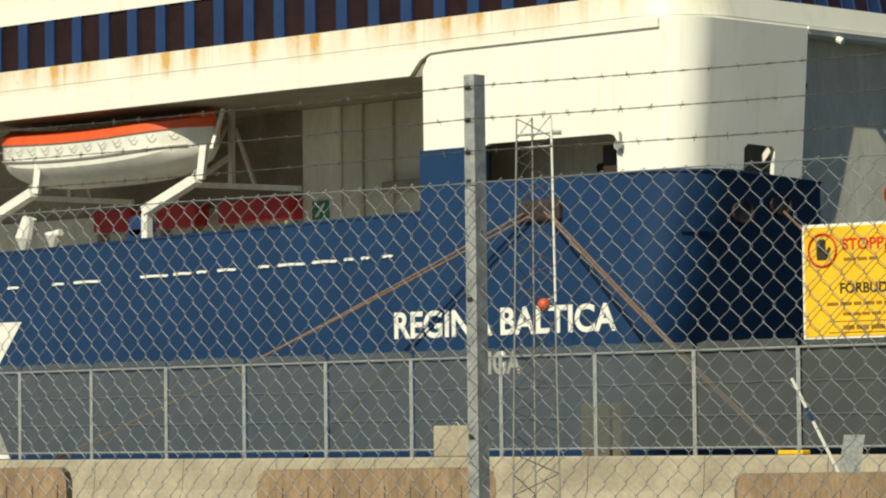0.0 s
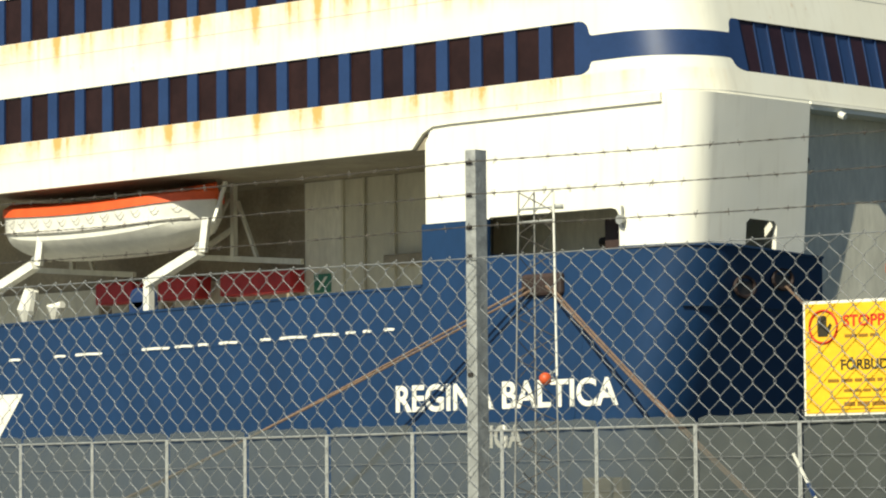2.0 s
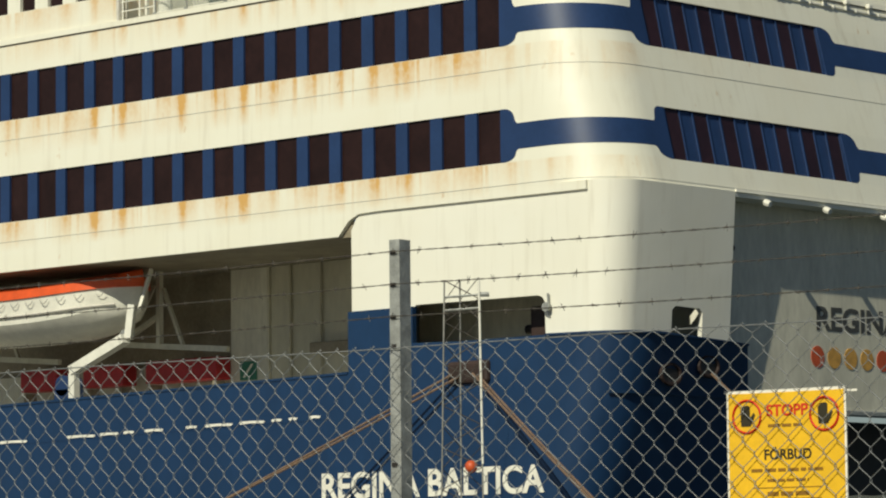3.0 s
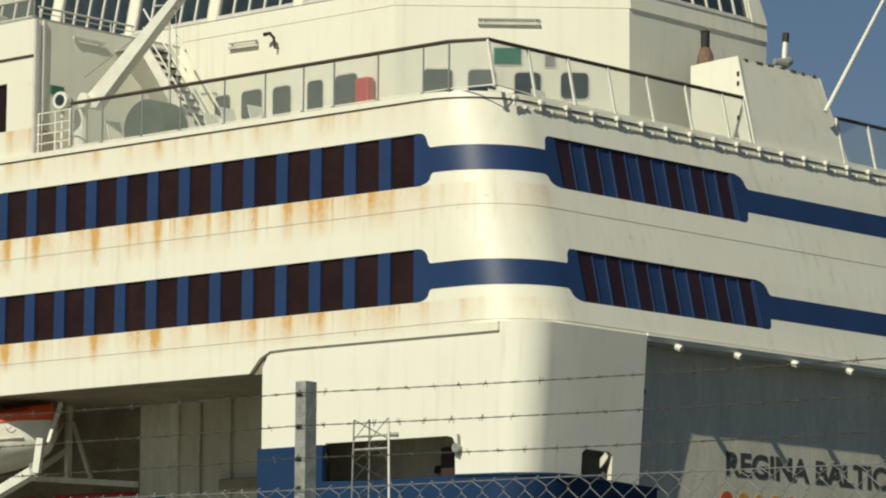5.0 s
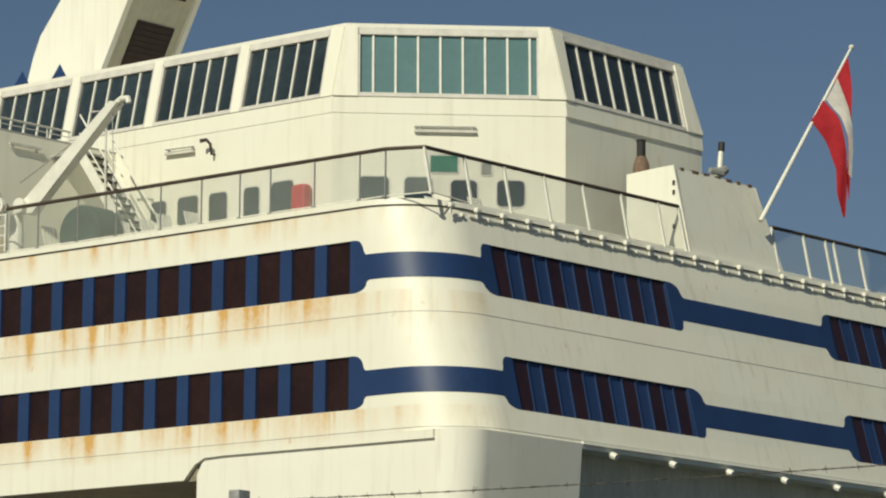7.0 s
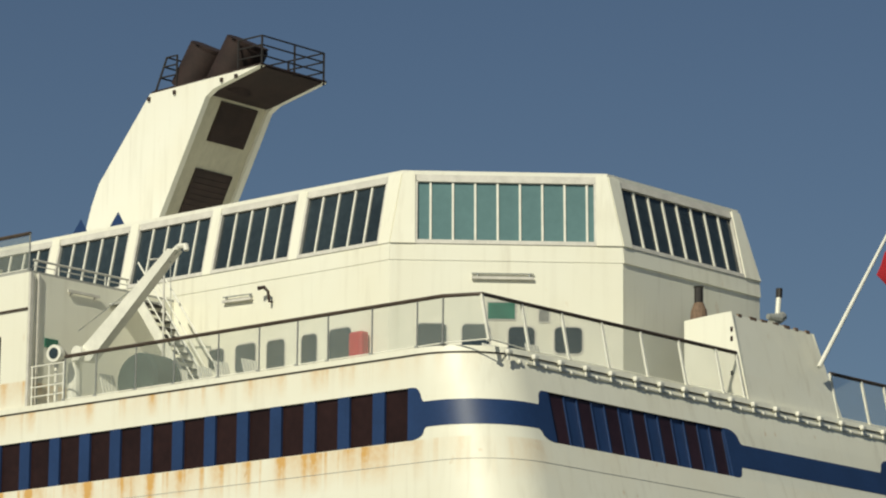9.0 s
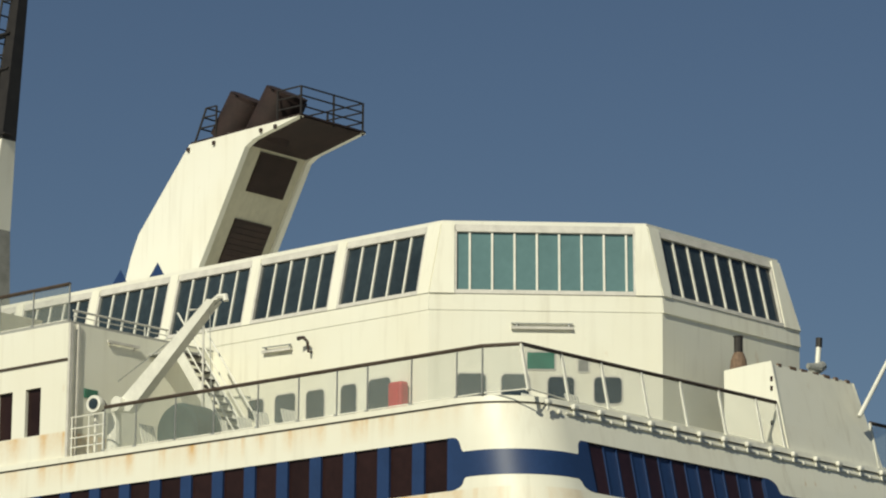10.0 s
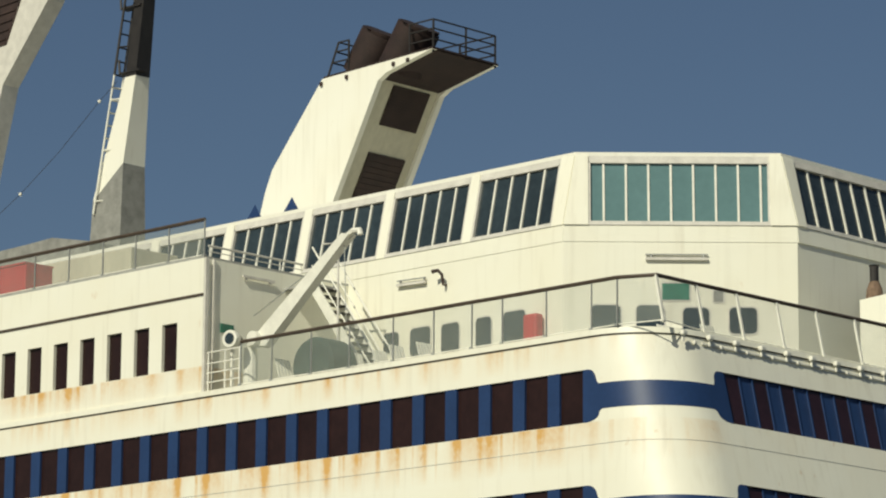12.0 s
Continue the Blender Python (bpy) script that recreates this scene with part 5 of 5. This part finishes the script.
    tube(bm, [(-23.0, 0.7, 6.1), (-23.0, 0.7, 7.25), (-22.7, 0.7, 7.3)], [0.3, 0.26, 0.1], 12)
    part("cowl", bm, "plain", v)
    bt = thing("blue_winch", "blue hand winch beside the davit", "winch", at=(-19.2, 0.6, 6.1))
    bm = bmesh.new()
    tube(bm, [(-19.3, 0.4, 7.3), (-19.3, 0.9, 7.3)], 0.28, 14)
    box(bm, -19.6, -19.0, 0.4, 0.9, 6.1, 7.2)
    part("drum", bm, "band", bt)


make_lifeboat()


# ---------------- mooring lines ----------------
def make_mooring():
    for ends, lab in ((((-4.75, 6.85), (-18.1, -5.2, 0.42)), "l"), (((-4.55, 6.78), (-18.4, -5.35, 0.40)), "l"), (((-4.1, 6.85), (7.9, -5.2, 0.42)), "r"), (((-3.9, 6.78), (8.15, -5.35, 0.40)), "r")):
        (x, z), far = ends
        a, b = Vector((x, -0.16, z)), Vector(far)
        t = thing("mooring_line", "weathered tan mooring rope from the ship's fairlead to a bollard", "rope", "mooring lines", at=a)
        bm = bmesh.new()
        pts = []
        for k in range(15):
            u = k / 14
            p = a.lerp(b, u)
            p.z -= 0.28 * 4 * u * (1 - u) * 0.5
            pts.append(p)
        tube(bm, pts, 0.03, 6)
        part("rope", bm, "rope", t)
    a, b = Vector((hullx(6.85) + 0.1, 3.3, 6.75)), Vector((14.5, -5.25, 0.42))
    t = thing("mooring_line", "weathered tan stern rope from the quarter to a bollard", "rope", "mooring lines", at=a)
    bm = bmesh.new()
    tube(bm, [a.lerp(b, k / 14) - Vector((0, 0, 0.6 * k / 14 * (1 - k / 14))) for k in range(15)], 0.032, 6)
    part("rope", bm, "rope", t)
    for x in (-18.25, 8.02, 14.5):
        b = thing("bollard", "dark cast-iron bollard at the quay's edge", "bollard", "bollards", at=(x, -5.3, 0))
        bm = bmesh.new()
        tube(bm, [(x, -5.3, 0), (x, -5.3, 0.05), (x, -5.3, 0.08), (x, -5.3, 0.4), (x, -5.3, 0.46), (x, -5.3, 0.55)], [0.32, 0.32, 0.16, 0.16, 0.24, 0.2], 14)
        part("post", bm, "black", b)


make_mooring()


# ---------------- quay: screens, barriers, mast ----------------
def make_quay():
    x = -15.05 - 2.65 * 4
    k = 0
    while x < 22:
        p = thing("fence_panel", "grey netted site fence panel in a galvanised frame", "fence panel", "quay fence panels", at=(x, -7, 0))
        bm = bmesh.new()
        for a, b in (((x, 1.33), (x + 2.6, 1.33)), ((x, 3.28), (x + 2.6, 3.28)), ((x, 0.0), (x, 3.3)), ((x + 2.6, 0.0), (x + 2.6, 3.3))):
            tube(bm, [(a[0], -7, a[1]), (b[0], -7, b[1])], 0.026, 6)
        part("frame", bm, "galv", p)
        bm = bmesh.new()
        for j in range(1, 3):
            tube(bm, [(x, -7.0, 1.33 + 0.65 * j), (x + 2.6, -7.0, 1.33 + 0.65 * j)], 0.006, 4)
        part("cross_wire", bm, "wire", p)
        bm = bmesh.new()
        cols = 14
        rng = random.Random(k)
        tops = [3.46 + rng.uniform(-0.015, 0.015) for _ in range(cols + 1)]
        tops[0] -= 0.05
        tops[-1] -= 0.05
        for j in range(cols):
            u0, u1 = x + 0.03 + 2.56 * j / cols, x + 0.03 + 2.56 * (j + 1) / cols
            f0, f1 = (0.02 * math.sin(j * 1.3 + k), 0.02 * math.sin((j + 1) * 1.3 + k))
            q = [bm.verts.new(c) for c in ((u0, -6.96 + f0, 1.34), (u1, -6.96 + f1, 1.34), (u1, -6.96 + f1, tops[j + 1]), (u0, -6.96 + f0, tops[j]))]
            bm.faces.new(q)
        bmesh.ops.remove_doubles(bm, verts=bm.verts[:], dist=1e-4)
        part("netting", bm, "screen", p, "grey wind netting")
        bm = bmesh.new()
        box(bm, x - 0.2, x + 0.2, -7.3, -6.7, 0, 0.12, 0.02)
        part("foot", bm, "concrete", p)
        x += 2.65
        k += 1
    # pale concrete wall in lengths
    x = -31.0
    while x < 26:
        w = thing("concrete_barrier", "pale concrete barrier block", "barrier", "quay barriers", at=(x, -8.8, 0))
        bm = bmesh.new()
        solid(bm, [(x, -9.12, 0), (x, -9.12, 0.25), (x, -9.0, 0.5), (x, -8.95, 1.15), (x, -8.92, 1.19), (x, -8.62, 1.19), (x, -8.6, 1.15), (x, -8.5, 0)], (2.98, 0, 0))
        part("block", bm, "concrete", w)
        x += 3.0
    for x0, x1, y, z0, z1, mat in ((0.62, 1.75, -8.75, 1.19, 1.84, "concrete"), (2.45, 3.55, -6.2, 0.0, 2.27, "concrete")):
        w = thing("concrete_block", "rough pale concrete block by the fence", "concrete block", at=(x0, y, z0))
        bm = bmesh.new()
        box(bm, x0, x1, y - 0.12, y + 0.5 * 0.4, z0, z1, 0.04)
        part("block", bm, mat, w)
        bm = bmesh.new()
        tube(bm, [((x0 + x1) / 2 - 0.1, y, z1 - 0.01), ((x0 + x1) / 2, y, z1 + 0.07), ((x0 + x1) / 2 + 0.1, y, z1 - 0.01)], 0.015, 5)
        part("lifting_loop", bm, "galv", w)
    w = thing("yellow_cap", "small yellow plastic cap lying on the barrier", "cap", at=(9.9, -8.8, 1.19))
    bm = bmesh.new()
    box(bm, 9.75, 10.35, -8.92, -8.65, 1.19, 1.28, 0.03)
    part("cap", bm, "yellow", w)
    # brown weathered blocks nearer by
    ax = Vector((math.sin(radians(47)), math.cos(radians(47)), 0))
    nr = Vector((-ax.y, ax.x, 0))
    for a, b, z in (((16.9, -37.6), (19.86, -34.9), 1.30), ((21.50, -33.37), (23.55, -31.45), 1.24), ((25.62, -29.52), (28.1, -27.2), 1.13)):
        a, b = Vector((*a, 0)), Vector((*b, 0))
        w = thing("weathered_block", "brown weathered concrete block with rounded ends", "barrier", "weathered blocks", at=a)
        L = (b - a).length
        bm = bmesh.new()
        prof = [(0, 0), (L, 0), (L, z - 0.16), (L - 0.03, z - 0.06), (L - 0.1, z), (0.1, z), (0.03, z - 0.06), (0, z - 0.16)]
        solid(bm, [a + ax * u + Vector((0, 0, v)) for u, v in prof], nr * 0.6)
        part("block", bm, "weathered", w)
        for j in range(int(L / 0.3)):
            bm = bmesh.new()
            u = 0.2 + 0.3 * j
            q = a + ax * u - nr * 0.02
            solid(bm, [q, q + ax * 0.1, q + ax * 0.1 + Vector((0, 0, z - 0.2)), q + Vector((0, 0, z - 0.2))], nr * 0.05)
            part("rib", bm, "weathered", w)
    # lattice mast
    m = thing("lattice_mast", "slim galvanised lattice mast with a white tube", "mast", at=(25.3, -32.5, 0))
    legs = [(Vector((25.05, -32.8, 0)), Vector((25.13, -32.72, 5.16))), (Vector((25.45, -32.42, 0)), Vector((25.41, -32.46, 5.19))), (Vector((25.0, -32.35, 0)), Vector((25.09, -32.42, 5.19)))]
    for k, (a, b) in enumerate(legs):
        bm = bmesh.new()
        tube(bm, [a, b], 0.010, 6)
        part("leg", bm, "dimgrey", m)
    for i in range(3):
        (a0, a1), (b0, b1) = legs[i], legs[(i + 1) % 3]
        for k in range(22):
            u, v = k / 22, (k + 1) / 22
            bm = bmesh.new()
            p, q = a0.lerp(a1, u), b0.lerp(b1, v)
            if k % 2:
                p, q = b0.lerp(b1, u), a0.lerp(a1, v)
            tube(bm, [p, q], 0.006, 4)
            part("brace", bm, "barb", m)
    for z in (4.85, 5.0):
        bm = bmesh.new()
        tube(bm, [l[0].lerp(l[1], z / 5.19) for l in legs], 0.012, 4, True)
        part("ring", bm, "galv", m)
    bm = bmesh.new()
    tube(bm, [(25.41, -32.46, 5.0), (25.50, -32.38, 5.0)], 0.03, 6)
    part("insulator", bm, "galv", m)
    bm = bmesh.new()
    tube(bm, [(25.455, -32.47, 3.1), (25.435, -32.48, 5.16)], 0.013, 8)
    part("white_tube", bm, "plain", m, "white tube clamped to one leg")
    b = thing("warning_ball", "orange-red ball fixed to the mast", "ball", at=(25.33, -32.53, 3.07))
    bm = bmesh.new()
    bmesh.ops.create_uvsphere(bm, u_segments=14, v_segments=10, radius=0.07, matrix=Matrix.Translation((25.36, -32.56, 3.07)))
    part("shell", bm, "ball", b, "", True)
    bm = bmesh.new()
    tube(bm, [(25.36, -32.56, 3.1), (25.42, -32.46, 3.15)], 0.012, 5)
    part("clip", bm, "galv", b)
    # props near the right-hand block
    r = thing("leaning_rod", "white and blue rod leaning against the barrier", "rod", at=(25.0, -26.0, 0))
    bm = bmesh.new()
    tube(bm, [(25.04, -25.98, 0), (24.58, -26.40, 1.3), (24.23, -26.72, 2.29)], 0.022, 6)
    part("shaft", bm, "plain", r)
    bm = bmesh.new()
    tube(bm, [(24.42, -26.55, 1.75), (24.36, -26.60, 1.92)], 0.027, 6)
    part("grip", bm, "band", r)
    g = thing("leaning_plate", "grey steel plate standing beside the barrier", "plate", at=(24.7, -26.3, 0))
    bm = bmesh.new()
    a, b2 = Vector((24.63, -26.35, 0)), Vector((24.80, -26.19, 1.57))
    e = Vector((0.19, 0.175, 0))
    solid(bm, [a - e * 0.5, a + e * 0.5, b2 + e * 0.5, b2 - e * 0.5], (-0.03, 0.03, 0))
    part("plate", bm, "galv", g)


make_quay()


# ---------------- the near wire fence ----------------
def make_wire_fence():
    B = Vector((45.448, -54.523, 0))
    U = Vector((0.99561, 0.09359, 0))
    N = Vector((-0.09359, 0.99561, 0))

    def at(u, z, d=0.0):
        return B + U * u + N * d + Vector((0, 0, z))
    f = thing("wire_fence", "galvanised chain-link fence with three strands of barbed wire", "fence", at=B)
    for u in (-6.33, -3.33, -0.33, 2.67, 5.67):
        bm = bmesh.new()
        prof = [(-0.03, 0.0), (0.008, 0.0), (0.008, 0.052), (0.002, 0.052), (0.002, 0.006), (-0.024, 0.006), (-0.024, 0.052), (-0.03, 0.052)]
        solid(bm, [at(u + a, 0, d + 0.004) for a, d in prof], (0, 0, 2.658))
        p = part("post", bm, "galv", f, "galvanised channel post with notches")
        for z in (2.62, 2.525, 2.43, 2.345, 2.0, 1.6, 1.2):
            bm = bmesh.new()
            solid(bm, [at(u - 0.024, z - 0.006, 0.0), at(u - 0.006, z - 0.006, 0.0), at(u - 0.006, z + 0.006, 0.0), at(u - 0.024, z + 0.006, 0.0)], N * 0.006)
            part("notch", bm, "black", p)
    # woven wires
    wz, r, z0 = 0.0808, 0.0013, 2.3134
    bm = bmesh.new()
    rows = int(z0 / (wz / 2))
    # two lengths of netting meet at the post; the first is stretched a little less
    for wu, u0, start, end in ((0.0673, -1.7955, -4.3, -0.31), (0.0722, 0.3223, -0.31, 3.2)):
        for j in range(int((start - u0) / (wu / 2)), int((end - u0) / (wu / 2))):
            pts = []
            for k in range(-1, rows + 1):
                bend = (k + j) % 2
                u = u0 + (j + bend) * wu / 2 + (0.0012 if bend else -0.0012) + 0.0012 * math.sin(k * 0.7 + j * 2.1)
                for dz in (0.0035, -0.0035):
                    pts.append(at(u, min(z0 - k * wz / 2 + dz, 2.343 + dz * 0.4), -0.012 + (0.002 if bend else -0.002)))
            tube(bm, pts, r, 4, ref=N)
            if (j % 2) == 0:
                tube(bm, [pts[0], pts[0] + Vector((0.003, 0, 0.004)), pts[0] + Vector((0.007, 0, -0.001))], r, 4)
    tagged(part("chain_link", bm, "wire", f, "woven galvanised wire mesh"), kind="stuff")
    for z in (2.34, 1.2, 0.1):
        bm = bmesh.new()
        tube(bm, [at(u / 2, z + 0.002 * math.sin(u * 1.7), -0.004) for u in range(-14, 14)], 0.0019, 5)
        part("line_wire", bm, "wire", f)
    rng = random.Random(2)
    for z in (2.622, 2.526, 2.432):
        bm = bmesh.new()
        for ph in (0, math.pi):
            pts = []
            for k in range(-260, 221):
                u = k * 0.02
                s = ((u + 0.33) / 3.0) % 1.0
                pts.append(at(u, z - 0.012 * 4 * s * (1 - s) + 0.0016 * math.sin(k * 1.1 + ph), -0.006 + 0.0016 * math.cos(k * 1.1 + ph)))
            tube(bm, pts, 0.0009, 4)
        w = part("barbed_wire", bm, "barb", f, "rusty twisted barbed wire")
        bm = bmesh.new()
        u = -5.0
        while u < 4.3:
            u += 0.098 + rng.uniform(-0.012, 0.012)
            s = ((u + 0.33) / 3.0) % 1.0
            zz = z - 0.012 * 4 * s * (1 - s)
            tube(bm, [at(u - 0.006, zz, -0.006), at(u + 0.006, zz, -0.006)], 0.0025, 5)
            for q in range(2):
                a = rng.uniform(0, math.pi)
                d = Vector((0, 0, 1)) * math.sin(a) + N * math.cos(a) * 0.6 + U * rng.uniform(-0.5, 0.5)
                c = at(u + (q - 0.5) * 0.006, zz, -0.006)
                tube(bm, [c - d * 0.011, c + d * 0.011], 0.0009, 4)
        tagged(part("barb_row", bm, "barb", w), kind="stuff")
    # warning sign behind the mesh
    s = thing("warning_sign", "yellow enamel warning sign with a pale rim wired to the fence", "sign", at=at(0.98, 1.85))

    def plate(name, u0, u1, z0, z1, d, thick, mat, parent, label=""):
        bm = bmesh.new()
        solid(bm, [at(u0, z0, d), at(u1, z0, d), at(u1, z1, d), at(u0, z1, d)], N * thick)
        return part(name, bm, mat, parent, label)
    u0, u1, z0, z1 = 0.802, 1.178, 1.853, 2.163
    plate("rim", u0, u1, z0, z1, 0.006, 0.004, "letter", s, "pale rim")
    board = plate("board", u0 + 0.007, u1 - 0.006, z0 + 0.006, z1 - 0.008, 0.004, 0.002, "yellow", s, "yellow enamel face")
    turn = Matrix((U, Vector((0, 0, 1)), -N)).transposed().to_4x4()

    def print_text(name, text, u, z, h, mat, squeeze=1.0):
        m = Matrix.Translation(at(u, z, 0.003)) @ turn
        o = lettering(name, text, h, m, mat, None, squeeze, 0.0005)
        o.parent = s
        o.matrix_parent_inverse = Matrix.Translation(-s.location)
        return o
    print_text("heading", "STOPP", 0.930, 2.092, 0.030, "signred", 1.05)
    print_text("heading", "FÖRBUD", 0.920, 1.975, 0.027, "ink", 1.0)
    for a, b, z, h in ((0.935, 1.045, 2.062, 0.013), (0.880, 1.105, 1.942, 0.014), (0.93, 1.06, 1.915, 0.012)):
        u = a
        rng2 = random.Random(int(z * 1000))
        while u < b:
            w = rng2.uniform(0.012, 0.04)
            plate("print_bar", u, min(u + w, b), z, z + h * 0.6, 0.0025, 0.001, "faint_ink", board)
            u += w + 0.007
    for a, b, z, h in ((0.885, 1.10, 1.868, 0.002), (0.885, 1.10, 1.898, 0.002)):
        plate("print_line", a, b, z, z + h, 0.0025, 0.001, "faint_ink", board)
    for a, b in ((0.93, 0.965), (0.972, 1.01), (1.018, 1.06)):
        plate("print_bar", a, b, 1.877, 1.888, 0.0025, 0.001, "faint_ink", board)
    for uc in (0.868, 1.112):
        bm = bmesh.new()
        ring = [at(uc + 0.044 * math.cos(2 * math.pi * k / 28), 2.092 + 0.044 * math.sin(2 * math.pi * k / 28), 0.002) for k in range(28)]
        tube(bm, ring, 0.0035, 4, True)
        part("ring", bm, "signred", board, "red printed ring")
        bm = bmesh.new()
        sg = 1
        shape = [(-0.018, -0.026), (0.012, -0.026), (0.027, 0.004), (0.021, 0.010), (0.010, -0.004), (0.010, 0.026), (0.003, 0.031), (-0.012, 0.028), (-0.020, 0.018)]
        solid(bm, [at(uc + a * sg, 2.092 + b, 0.0025) for a, b in shape], N * 0.001)
        part("symbol", bm, "ink", board, "black printed symbol")
    for u, z in ((0.81, 2.155), (1.17, 2.155), (0.81, 1.86), (1.17, 1.86)):
        bm = bmesh.new()
        tube(bm, [at(u - 0.01, z + 0.01, 0.0), at(u, z, -0.016), at(u + 0.01, z + 0.012, 0.0)], 0.0012, 4)
        part("tie", bm, "wire", s)
    plate("tie_strip", 1.175, 1.215, 2.148, 2.154, 0.002, 0.002, "letter", s)


make_wire_fence()


# ---------------- what moves ----------------
def motions():
    """The limp flag swings a little about its hoist, its hanging end a little more."""
    home = Matrix.Translation(flag.location)
    sway = [(0, 4, 3), (1.5, 1, -2), (3.0, 5, 2), (4.2, 3, 4), (5.0, 5, 2), (5.5, 4.2, 1), (6.0, 1.5, 0), (6.5, 0, 0), (7.0, -1.5, -2), (7.6, 0.5, 2), (8.6, 3.5, -1), (9.5, 4, 2), (10.6, 1, -2), (12.0, 3, 1)]
    walk(flag, [(t, home @ pose(0, 0, 0, a, 0, b)) for t, a, b in sway])
    pivot = Matrix.Translation(Vector((-1.2, 17.4, 20.6)))
    walk(flag_tail, [(t, pivot @ pose(0, 0, 0, a * 0.5, 0, b * 1.5) @ pivot.inverted()) for t, a, b in sway])


motions()
